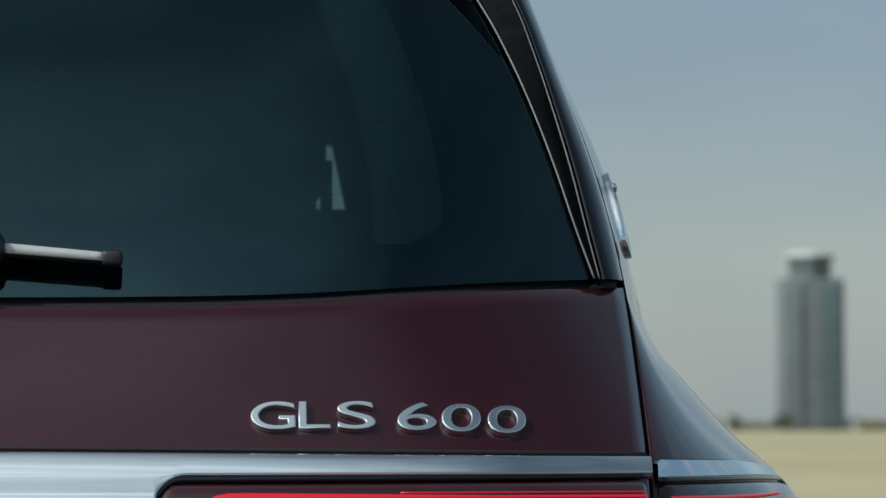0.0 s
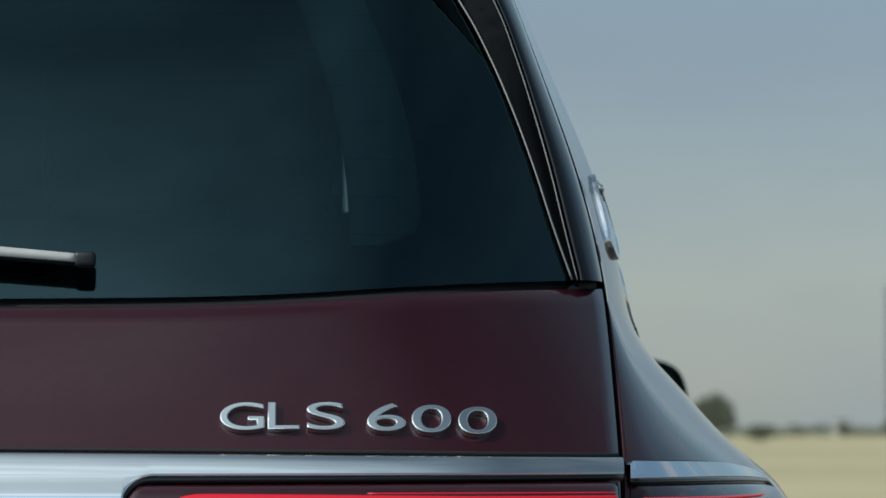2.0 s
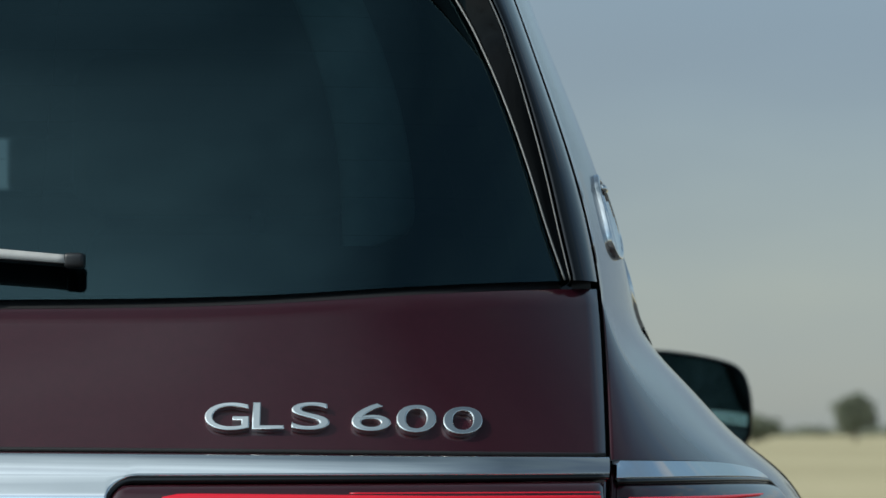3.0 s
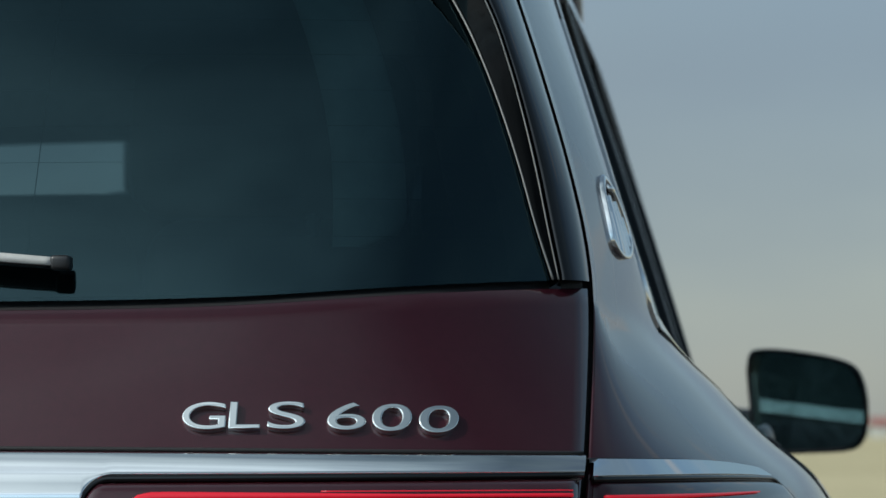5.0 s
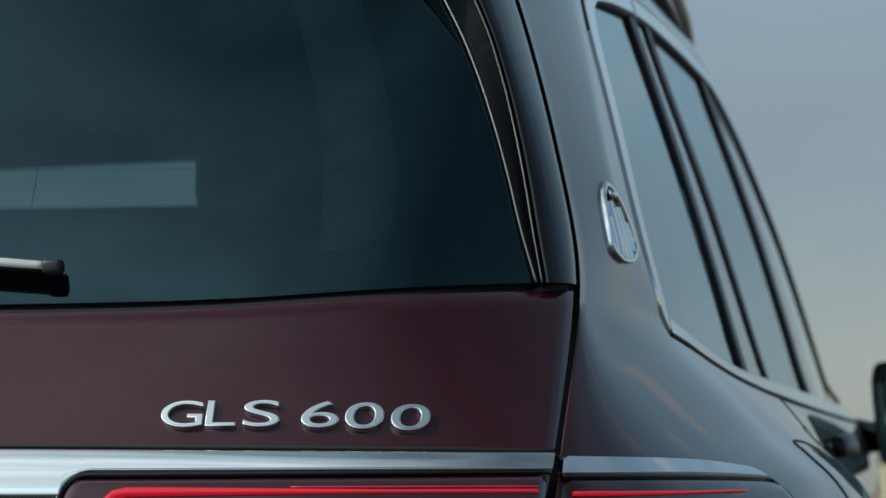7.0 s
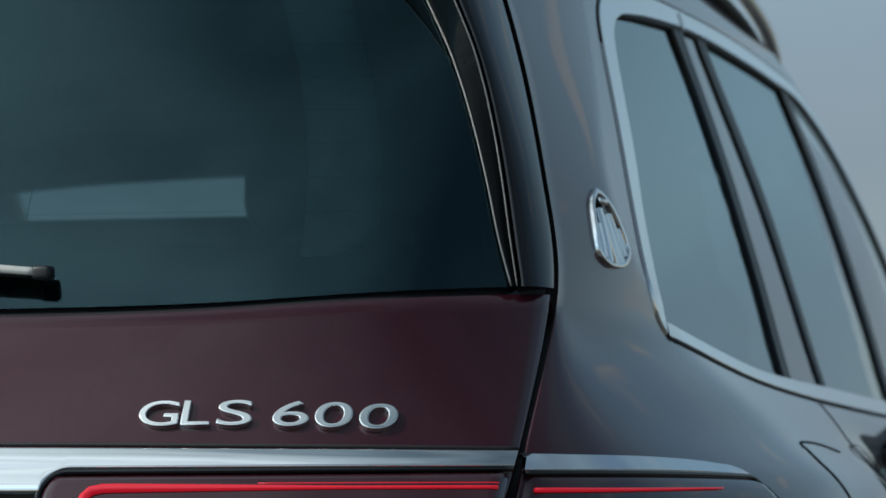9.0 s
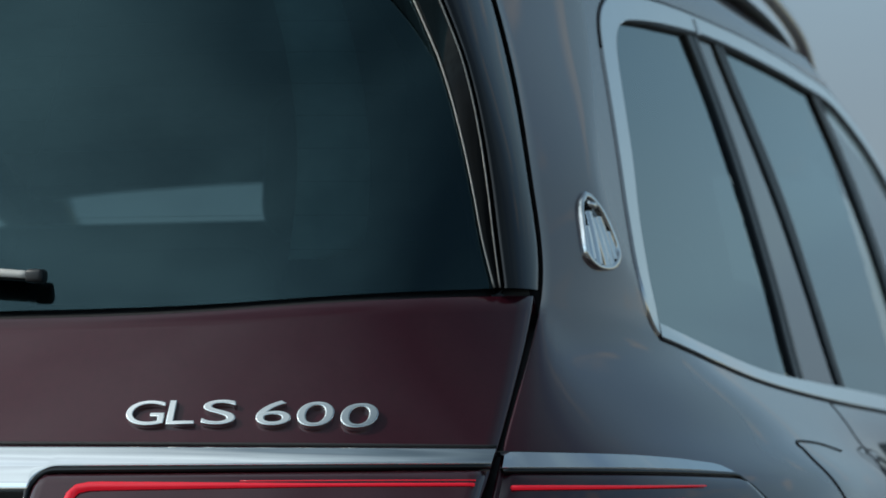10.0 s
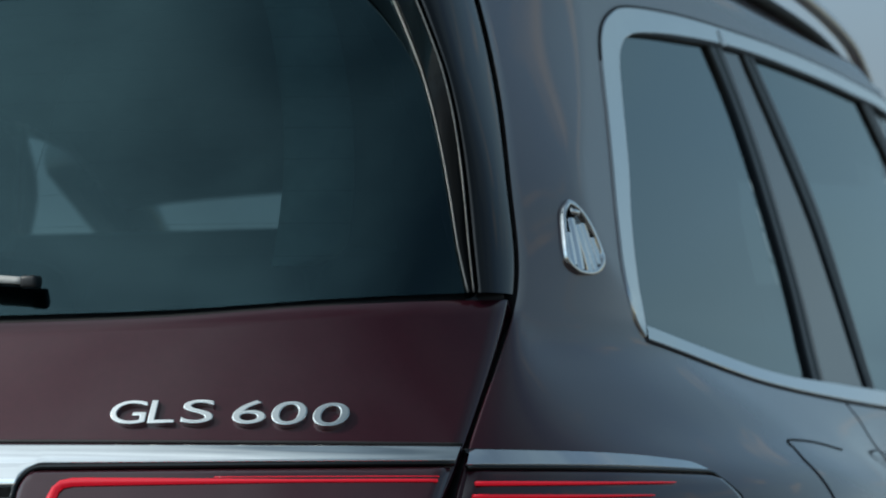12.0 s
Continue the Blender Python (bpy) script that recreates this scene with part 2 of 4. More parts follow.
def loft(rows, closed=False, bm=None, caps=False):
    """Quads between rows of points, all of one length."""
    bm = bm or bmesh.new()
    vs = [[bm.verts.new(p) for p in row] for row in rows]
    for a, b in zip(vs, vs[1:]):
        n = len(a)
        for i in range(n if closed else n - 1):
            j = (i + 1) % n
            bm.faces.new((a[i], a[j], b[j], b[i]))
    if caps and closed:
        bm.faces.new(vs[0])
        bm.faces.new(vs[-1])
    return bm


def box(sx, sy, sz, at=(0, 0, 0), bevel=0.0, seg=2, m=None, bm=None):
    bm = bm or bmesh.new()
    made = bmesh.ops.create_cube(bm, size=1.0)["verts"]
    bmesh.ops.scale(bm, vec=(sx, sy, sz), verts=made)
    if bevel:
        edges = list({e for v in made for e in v.link_edges})
        made = list({v for f in bmesh.ops.bevel(bm, geom=edges, offset=bevel, segments=seg, affect="EDGES", profile=0.5)["faces"] for v in f.verts} | {v for v in made if v.is_valid})
    if m is not None:
        bmesh.ops.transform(bm, matrix=m, verts=made)
    bmesh.ops.translate(bm, vec=at, verts=made)
    return bm


def tube(points, radius, sides=8, bm=None):
    """A round bar along points."""
    pts = [Vector(p) for p in points]
    rows = []
    for i, p in enumerate(pts):
        d = (pts[min(i + 1, len(pts) - 1)] - pts[max(i - 1, 0)]).normalized()
        ref = Vector((0, 0, 1)) if abs(d.z) < 0.9 else Vector((1, 0, 0))
        a = d.cross(ref).normalized()
        b = d.cross(a)
        r = radius(i / max(len(pts) - 1, 1)) if callable(radius) else radius
        rows.append([p + r * (a * math.cos(k * math.tau / sides) + b * math.sin(k * math.tau / sides)) for k in range(sides)])
    return loft(rows, closed=True, bm=bm, caps=True)


def spline(xs, ys):
    """A natural cubic through a few knots."""
    xs, ys = np.array(xs, float), np.array(ys, float)
    n, h = len(xs), np.diff(xs)
    a, b = np.eye(n), np.zeros(n)
    for i in range(1, n - 1):
        a[i, i - 1], a[i, i], a[i, i + 1] = h[i - 1], 2 * (h[i - 1] + h[i]), h[i]
        b[i] = 3 * ((ys[i + 1] - ys[i]) / h[i] - (ys[i] - ys[i - 1]) / h[i - 1])
    c = np.linalg.solve(a, b)

    def f(x):
        i = int(min(max(np.searchsorted(xs, x) - 1, 0), n - 2))
        d = x - xs[i]
        k = (ys[i + 1] - ys[i]) / h[i] - h[i] * (2 * c[i] + c[i + 1]) / 3
        return float(ys[i] + k * d + c[i] * d * d + (c[i + 1] - c[i]) / (3 * h[i]) * d ** 3)

    return f


def smooth_path(points, per=8):
    """Points of a smooth curve through the given ones (Catmull-Rom)."""
    p = [np.array(q, float) for q in points]
    p = [2 * p[0] - p[1]] + p + [2 * p[-1] - p[-2]]
    out = []
    for i in range(1, len(p) - 2):
        for k in range(per):
            t = k / per
            out.append(0.5 * (2 * p[i] + (p[i + 1] - p[i - 1]) * t + (2 * p[i - 1] - 5 * p[i] + 4 * p[i + 1] - p[i + 2]) * t * t
                              + (3 * p[i] - p[i - 1] - 3 * p[i + 1] + p[i + 2]) * t ** 3))
    return out + [p[-2]]


def inside(poly, y, z):
    hit = False
    for (a, b), (c, d) in zip(poly, poly[1:] + poly[:1]):
        if (b > z) != (d > z) and y < (c - a) * (z - b) / (d - b) + a:
            hit = not hit
    return hit


# ---- form of the car: x to its right, y towards its nose, z up ----
SIDE_X = spline([0.3, 0.6, 0.9, 1.0, 1.04, 1.073, 1.10, 1.128, 1.16, 1.19, 1.21, 1.314, 1.418, 1.62, 1.70, 1.76],
                [0.93, 0.965, 0.965, 0.943, 0.915, 0.874, 0.845, 0.8165, 0.783, 0.763, 0.756, 0.723, 0.69, 0.628, 0.60, 0.55])
GAP_Z = [0.5, 0.95, 1.04, 1.108, 1.176, 1.21, 1.314, 1.418, 1.47, 1.6, 1.74]
GAP_X = spline(GAP_Z, [0.70, 0.708, 0.715, 0.716, 0.715, 0.713, 0.693, 0.662, 0.645, 0.595, 0.53])
GAP_Y = spline(GAP_Z, [0.0, 0.01, 0.057, 0.132, 0.218, 0.256, 0.316, 0.387, 0.416, 0.475, 0.53])
ROUND_L = spline([0.3, 0.9, 1.04, 1.21, 1.5, 1.8], [1.0, 1.0, 1.0, 0.36, 0.3, 0.3])
ROUND_P = spline([0.3, 0.9, 1.04, 1.21, 1.5, 1.8], [2.8, 2.8, 2.8, 1.5, 1.5, 1.5])


DOOR_X = spline([0.3, 0.6, 0.9, 1.0, 1.04, 1.073, 1.10, 1.128, 1.16], [0.86, 0.885, 0.872, 0.862, 0.855, 0.846, 0.834, 0.816, 0.785])


BARREL = spline([-0.5, 0.4, 0.7, 1.4, 1.8, 2.6, 3.4], [0.0, 0.0, 0.0, 0.001, 0.002, 0.003, 0.003])


def side_x(y, z):
    """Half width of the body at y, z, from the rounded rear corner forward."""
    xs, xg = SIDE_X(z), GAP_X(z)
    s = min(max((y - GAP_Y(z)) / ROUND_L(z), 0.0), 1.0)
    x = xs - (xs - xg) * (1 - s) ** ROUND_P(z)
    if z < 1.20:                                        # rear-facing facet beside the tailgate gap
        reach = 0.72 * (1.20 - max(z, 1.04))
        u = max(y - GAP_Y(z), 0.0) / reach
        x += 0.16 * reach * u * math.exp(1 - u)
    if z < 1.16:
        f = min(max((y - 1.10) / 0.75, 0.0), 1.0)
        x += (min(DOOR_X(z), xs) - xs) * f * f * (3 - 2 * f)
    if 1.17 < z < 1.63:                                 # the glasshouse is barrelled
        x += BARREL(min(y, 3.4)) * math.sin(math.pi * (z - 1.17) / 0.46)
    nose = max(0.0, y - 3.0)
    return x - 0.035 * nose ** 2 - (0.10 * max(0.0, y - 4.4) ** 2)


def gate_y(x, z):
    """The tailgate's outer face."""
    d = max(z, 0.93) - 1.085
    return -0.008 + 0.62 * d - 0.6 * d * d + (0.27 * abs(x) ** 4 + 0.593 * abs(x) ** 8) * (1 + 5.4 * d)


def glass_y(x, z):
    """The raked rear window's outer face."""
    return 0.083 + 0.69 * (z - 1.21) + 0.5 * (z - 1.21) * (z - 1.47) + 0.55 * abs(x) ** 4


def on_side(y, z, out=0.0, s=1):
    """A point out metres off the side's face, on the right (s=1) or the left (s=-1)."""
    e = 0.004
    dy = (side_x(y + e, z) - side_x(y - e, z)) / (2 * e)
    dz = (side_x(y, z + e) - side_x(y, z - e)) / (2 * e)
    n = Vector((1, -dy, -dz)).normalized() * out
    return (s * (side_x(y, z) + n.x), y + n.y, z + n.z)


def on_pane(y, z, out=0.0, s=1):
    """As on_side, but straight on down behind the belt moulding."""
    if z >= 1.20:
        return on_side(y, z, out, s)
    x, y1, z1 = on_side(y, 1.20, out, s)
    return (x + s * 0.34 * (1.20 - z), y1, z1 + z - 1.20)


def on_gate(x, z, out=0.0):
    e = 0.004
    dx = (gate_y(x + e, z) - gate_y(x - e, z)) / (2 * e)
    dz = (gate_y(x, z + e) - gate_y(x, z - e)) / (2 * e)
    n = Vector((dx, -1, dz)).normalized() * out
    return (x + n.x, gate_y(x, z) + n.y, z + n.z)


# ---- ground and distance ----
def build_ground():
    bm = bmesh.new()
    bmesh.ops.create_grid(bm, x_segments=40, y_segments=40, size=4000)
    g = part("ground", bm, GRASS)
    tagged(g, "wide flat field of pale dry grass", "ground", kind="structure")


build_ground()


def build_pavement():
    bm = bmesh.new()
    bmesh.ops.create_grid(bm, x_segments=24, y_segments=24, size=1)
    for v in bm.verts:
        v.co = (v.co.x * 26 + 1.5 * noise.noise(v.co * 3), v.co.y * 34 + 1.0 * noise.noise(v.co * 3 + Vector((5, 0, 0))), 0.004)
    tagged(part("pavement", bm, ASPHALT), "worn dark asphalt apron under the car", "pavement", kind="structure")


build_pavement()

# outline of the side windows' bright surround in (y, z): outer and inner edge
WIN_BELT = [((3.35, 1.118), (3.35, 1.143)), ((2.9, 1.118), (2.9, 1.143)), ((2.3, 1.122), (2.3, 1.147)), ((1.68, 1.128), (1.70, 1.152)),
            ((1.298, 1.135), (1.297, 1.155)), ((1.018, 1.145), (1.092, 1.161)), ((0.8, 1.162), (0.852, 1.177)), ((0.596, 1.180), (0.607, 1.195))]
WIN_ARCH = [((0.592, 1.182), (0.604, 1.195)), ((0.576, 1.207), (0.610, 1.212)), ((0.579, 1.248), (0.629, 1.246)), ((0.624, 1.306), (0.686, 1.311)),
            ((0.686, 1.374), (0.761, 1.379)), ((0.75, 1.443), (0.831, 1.451)), ((0.812, 1.510), (0.905, 1.520)), ((0.86, 1.549), (0.955, 1.547)),
            ((0.931, 1.577), (1.0, 1.559)), ((1.037, 1.5975), (1.075, 1.571)), ((1.325, 1.6205), (1.296, 1.592)), ((1.664, 1.637), (1.646, 1.615)),
            ((2.042, 1.650), (2.036, 1.627)), ((2.469, 1.655), (2.469, 1.633)), ((2.85, 1.645), (2.83, 1.626)), ((3.25, 1.570), (3.20, 1.555)),
            ((3.60, 1.420), (3.52, 1.410)), ((3.95, 1.150), (3.82, 1.160))]
BELT_O, BELT_I = (smooth_path([q[k] for q in WIN_BELT]) for k in (0, 1))
ARCH_O, ARCH_I = (smooth_path([q[k] for q in WIN_ARCH]) for k in (0, 1))
MID = [tuple((a + b) / 2) for a, b in zip(BELT_O, BELT_I)] + [tuple((a + b) / 2) for a, b in zip(ARCH_O, ARCH_I)]
OPENING = [(float(a), float(b)) for a, b in MID]


def edge(*ys):
    return spline([1.154, 1.22, 1.30, 1.38, 1.46, 1.54, 1.615], ys)


PILLARS = (("pillar_trim", edge(1.424, 1.455, 1.485, 1.496, 1.503, 1.495, 1.440), edge(1.512, 1.542, 1.568, 1.585, 1.598, 1.592, 1.557)),
           ("door_frame_trim", edge(1.803, 1.806, 1.805, 1.795, 1.768, 1.730, 1.675), edge(1.866, 1.876, 1.882, 1.888, 1.870, 1.830, 1.765)),
           ("pillar_trim", edge(2.660, 2.680, 2.692, 2.694, 2.684, 2.655, 2.570), edge(2.755, 2.776, 2.790, 2.795, 2.790, 2.765, 2.675)))


def side_sheet(keep, y0, y1, z0, z1, ny, nz, out, s, bm=None, place=on_side):
    """The part of the side's face for which keep(y, z) holds."""
    bm = bm or bmesh.new()
    ys, zs = np.linspace(y0, y1, ny), np.linspace(z0, z1, nz)
    grid = {}
    for i in range(ny - 1):
        for j in range(nz - 1):
            if keep((ys[i] + ys[i + 1]) / 2, (zs[j] + zs[j + 1]) / 2):
                quad = []
                for a, b in ((i, j), (i + 1, j), (i + 1, j + 1), (i, j + 1)):
                    if (a, b) not in grid:
                        grid[a, b] = bm.verts.new(place(ys[a], zs[b], out, s))
                    quad.append(grid[a, b])
                bm.faces.new(quad)
    return bm


def raised_band(outer, inner, s, h=0.0025, base=0.0):
    """A band between two edges on the side's face, domed in its middle."""
    rows = []
    for (a, b), (c, d) in zip(outer, inner):
        row, top, low = [], np.array(on_side(a, b, base + h, s)), np.array(on_side(c, d, base + h, s))
        for f, o in ((0, -0.004), (0.005, h * 0.85), (0.03, h), (0.5, h * 1.02), (0.97, h), (0.995, h * 0.85), (1, -0.004)):
            if o > 0:                                   # a flat face between two edges
                row.append(tuple(top + (low - top) * f))
            else:
                row.append(on_side(a + (c - a) * f, b + (d - b) * f, base + o, s))
        rows.append(row)
    return loft(rows)


def seam(points, s, r=0.0022, out=0.0):
    return tube([on_side(y, z, out, s) for y, z in points], r, 6)


car = thing("car", "dark maroon metallic estate car with chrome trim beside dry field", "car")


def build_side(s):
    """One flank with its windows: s = 1 right, -1 left."""
    # outer panel: rows from the tailgate gap forward
    bm = bmesh.new()
    zs = np.concatenate([np.linspace(0.38, 1.0, 22)[:-1], np.linspace(1.0, 1.70, 121)])
    us = np.concatenate([np.linspace(0, 0.06, 14)[:-1], np.linspace(0.06, 0.30, 90)[:-1], np.linspace(0.30, 1, 110)])
    rows = []
    for z in zs:
        y0 = GAP_Y(z) + 0.0015
        row = [bm.verts.new((s * (GAP_X(z) + 0.0005), y0 + 0.04, z)), bm.verts.new((s * (GAP_X(z) + 0.0002), y0 + 0.004, z)), bm.verts.new((s * (GAP_X(z) + 0.0008), y0 + 0.001, z))]
        ye = 4.95
        for u in us:
            y = y0 + 0.003 + (ye - y0) * u
            row.append(bm.verts.new((s * side_x(y, z), y, z)))
        rows.append(row)
    wheels = ((1.0, 0.42), (4.13, 0.42))
    for a, b in zip(rows, rows[1:]):
        for i in range(len(a) - 1):
            c = (a[i].co + b[i + 1].co) / 2
            if i > 2 and (inside(OPENING, c.y, c.z) or any((c.y - wy) ** 2 + (c.z - wz) ** 2 < 0.43 ** 2 for wy, wz in wheels)):
                continue
            if (c.y > 3.55 and c.z > 1.10) or c.z > 1.70 - 0.30 * max(0.0, c.y - 2.55) ** 1.6:
                continue
            bm.faces.new((a[i], a[i + 1], b[i + 1], b[i]))
    part("side_panel", bm, PAINT, car)

    # bright surround and its seal
    part("belt_moulding", raised_band(BELT_O, BELT_I, s), CHROME, car, "bright chrome belt moulding")
    part("window_surround", raised_band(ARCH_O, ARCH_I, s), CHROME, car, "bright chrome window surround")
    seal_i = [np.array(p) + np.array((0.0, -0.006 * min(1.0, max(0.02, (k - 66) / 14)))) for k, p in enumerate(ARCH_I)]
    part("window_seal", raised_band(ARCH_I[66:], seal_i[66:], s, h=0.003), RUBBER, car)
    part("surround_seal", raised_band([np.array(p) + (0, 0.0035) for p in ARCH_O[48:]], ARCH_O[48:], s, h=0.0015), RUBBER, car)
    # thin black band under the belt moulding, put in as its shadow line
    part("belt_shadow", raised_band([np.array(p) - (0, 0.0026) for p in BELT_O], [np.array(p) for p in BELT_O], s, h=0.002), RUBBER, car)
    # clip on the surround where it is joined
    part("surround_joint", raised_band([(1.548, 1.6270), (1.572, 1.6280)], [(1.552, 1.6075), (1.576, 1.6085)], s, h=0.0035), BRUSHED, car)

    # glass panes
    def in_window(y, z):
        return inside(OPENING, y, z)

    for name, y0, y1 in (("quarter_window", 0.55, 1.50), ("rear_door_window", 1.50, 2.60), ("front_door_window", 2.60, 3.9)):
        def keep(y, z, y0=y0, y1=y1):
            lean = (z - 1.16) * 0.30
            return in_window(y, z) and (y0 < 1 or y - lean * 1.0 > y0 - 0.10) and (y1 > 3.5 or y - lean <= y1 - 0.10)
        pane = part(name, side_sheet(keep, y0 - 0.12, y1 + 0.14, 1.10, 1.66, 110, 70, -0.004, s, place=on_pane), (DOOR_GLASS if s > 0 else SCREEN_GLASS) if name[0] == "f" else (SIDE_GLASS if s > 0 else LEFT_GLASS), car, "dark tinted side window pane")

    # dark pillars between the panes: (lower y range, upper y range)
    for (name, left, right), top in zip(PILLARS, (1.618, 1.629, 1.643)):
        rows = []
        for k in range(19):
            z = 1.138 + (top - 1.138) * k / 18
            y0, y1 = left(z), right(z)
            rows.append([on_pane(y0 + (y1 - y0) * q, z, o, s) for q, o in ((0, -0.006), (0.04, 0.001), (0.35, 0.002), (0.45, -0.001), (0.55, -0.001), (0.65, 0.002), (0.96, 0.001), (1, -0.006))])
        part(name, loft(rows), MATT, car)
    # gloss panel between the two dark pillars
    rows = []
    for k in range(13):
        f = k / 12
        z = 1.14 + 0.485 * f
        y0, y1 = PILLARS[0][2](z) - 0.004, PILLARS[1][1](z) + 0.004
        rows.append([on_pane(y0 + (y1 - y0) * q, z, -0.002, s) for q in (0, 0.5, 1)])
    part("pillar_panel", loft(rows), BLACK, car)

    # shut lines
    part("door_seam", seam(smooth_path([(1.44, 1.128), (1.425, 1.10), (1.36, 1.06), (1.30, 1.0), (1.32, 0.9)]), s, 0.0011), RUBBER, car)
    part("fuel_flap_seam", seam(smooth_path([(1.06, 1.064), (0.99, 1.0695), (0.93, 1.0725), (0.85, 1.0735), (0.815, 1.0725), (0.802, 1.069), (0.80, 1.064), (0.785, 1.055), (0.775, 1.045), (0.77, 1.02), (0.77, 0.95)]), s, 0.0016), RUBBER, car)

    # door handle
    hy, hz = 2.00, 1.066
    rows = []
    for k in range(15):
        f = k / 14
        y = hy - 0.12 + 0.24 * f
        lift = 0.004 + 0.026 * math.sin(math.pi * min(max(f, 0.02), 0.98)) ** 0.35
        rows.append([on_side(y, hz + 0.013 * math.cos(a), lift + 0.007 * math.sin(a), s) for a in np.linspace(0, math.tau, 10, endpoint=False)])
    part("door_handle", loft(rows, closed=True, caps=True), MATT, car, "satin black door handle")
    # black sheet on the panel paints in the shade of the handle's cup
    cup = side_sheet(lambda y, z: ((y - hy) / 0.13) ** 2 + ((z - hz + 0.016) / 0.034) ** 2 < 1, hy - 0.14, hy + 0.14, hz - 0.055, hz + 0.03, 28, 14, 0.0015, s)
    part("handle_shade", cup, BLACK, car)

    # corner lamp, its bezel and the bright strip over it
    lamp_rows = []
    ys = np.concatenate([np.linspace(0.0, 1.0, 60)])
    for q in np.linspace(0, 1, 16):
        row = []
        for u in ys:
            zt = 1.0385 - 0.004 * u ** 2
            z = 0.90 + (zt - 0.90) * q
            y0 = GAP_Y(z) + 0.006
            ye = 0.405 + 0.055 * min(1.0, (1.0385 - z) / 0.03) ** 0.6
            y = y0 + (ye - y0) * u
            edge = min(u * (ye - y0), (1 - u) * (ye - y0), (zt - z))
            row.append(on_side(y, z, 0.001 + 0.006 * min(1.0, edge / 0.008) ** 0.5, s))
        lamp_rows.append(row)
    lamp = part("corner_lamp", loft(lamp_rows), LENS, car, "dark red corner lamp lens")
    bez = []
    for u in np.linspace(0, 1, 40):
        z = 1.0385 - 0.004 * u ** 2
        bez.append(on_side(GAP_Y(z) + 0.004 + (0.409 - GAP_Y(z)) * u, z, 0.003, s))
    for z in np.linspace(1.033, 0.91, 12):
        bez.append(on_side(0.405 + 0.058 * min(1.0, (1.0385 - z) / 0.03) ** 0.6, z, 0.003, s))
    part("lamp_bezel", tube(bez, 0.0028, 8), BLACK, lamp)
    for zl, y1, name in ((1.0215, 0.31, "light_guide"), (1.0095, 0.26, "light_guide")):
        pts = [on_side(GAP_Y(zl) + 0.012 + (y1 - GAP_Y(zl)) * u, zl, 0.0085, s) for u in np.linspace(0, 1, 24)]
        part(name, tube(pts, lambda f: 0.0022 * (1 - 0.7 * f), 8), LED, lamp, "glowing red light guide")
    top = smooth_path([(0.063, 1.0545), (0.14, 1.0532), (0.22, 1.0515), (0.30, 1.0485), (0.35, 1.0455), (0.39, 1.0425), (0.414, 1.0365)], 6)
    low = smooth_path([(0.059, 1.0405), (0.14, 1.0402), (0.22, 1.0395), (0.30, 1.0382), (0.35, 1.0370), (0.39, 1.0358), (0.416, 1.0350)], 6)
    part("corner_chrome_strip", raised_band(top, low, s, h=0.006), CHROME, car, "polished chrome strip")
    part("strip_shadow_joint", raised_band([np.array(p) + (0, 0.003) for p in top], top, s, h=0.002), RUBBER, car)

    # black winglet beside the rear window and the panel behind it
    aa = [(0.6815, 0.199, 1.2145), (0.666, 0.222, 1.262), (0.651, 0.253, 1.314), (0.634, 0.286, 1.366), (0.614, 0.312, 1.418), (0.589, 0.333, 1.47), (0.535, 0.375, 1.56), (0.46, 0.42, 1.65), (0.36, 0.45, 1.72)]
    bb = [(0.6855, 0.203, 1.2145), (0.675, 0.222, 1.262), (0.664, 0.244, 1.314), (0.651, 0.268, 1.366), (0.636, 0.288, 1.418), (0.617, 0.302, 1.47), (0.572, 0.330, 1.56), (0.51, 0.36, 1.65), (0.43, 0.39, 1.72)]
    aa = [(x, glass_y(x, z) - 0.004, z) for x, y, z in aa]
    pa, pb = smooth_path(aa), smooth_path(bb)
    rows = []
    for a, b in zip(pa, pb):
        d = b - a
        w = Vector((0.3, -1.0, 0.2)).normalized()
        row = [a + np.array((0, 0.03, 0)), a + np.array((0, 0.004, 0)), a, a + d * 0.06 + np.array(w) * 0.0006, a + d * 0.5 + np.array(w) * 0.0008,
               a + d * 0.92 + np.array(w) * 0.0006, b, b + np.array((0.0015, 0.003, 0)), b + np.array((0.001, 0.02, 0))]
        rows.append([(s * p[0], p[1], p[2]) for p in row])
    part("window_winglet", loft(rows), WINGLET, car, "satin black winglet beside the rear window")
    tube_a = [(s * (p[0] - 0.0005), p[1] - 0.0015, p[2]) for p in pa]
    part("window_bead", tube(tube_a, 0.0009, 8), BEAD, car, "thin grey bead along the window's edge")
    tube_b = [(s * (p[0] + 0.0004), p[1] - 0.0006, p[2]) for p in pb]
    part("winglet_bead", tube(tube_b, 0.0007, 8), BEAD, car, "thin grey bead along the winglet's edge")
    rows = []
    for b in pb:
        z = min(b[2], 1.735)
        gx, gy = GAP_X(z) - 0.0015, GAP_Y(z) - 0.002
        row = [(b[0] + 0.0005, b[1] + 0.02, b[2])]
        for f in np.linspace(0, 1, 12):
            x = b[0] + 0.003 + (gx - b[0] - 0.003) * math.sin(f * math.pi / 2) ** 0.9
            y = b[1] + 0.004 + (gy - b[1] - 0.004) * (1 - math.cos(f * math.pi / 2)) ** 0.85
            row.append((x, y, b[2]))
        row += [(gx - 0.002, gy + 0.004, b[2]), (gx - 0.02, gy + 0.03, b[2])]
        rows.append([(s * x, y, z2) for x, y, z2 in row])
    part("rear_corner_panel", loft(rows), BLACK, car, "gloss black rear corner panel")


for s in (1, -1):
    build_side(s)

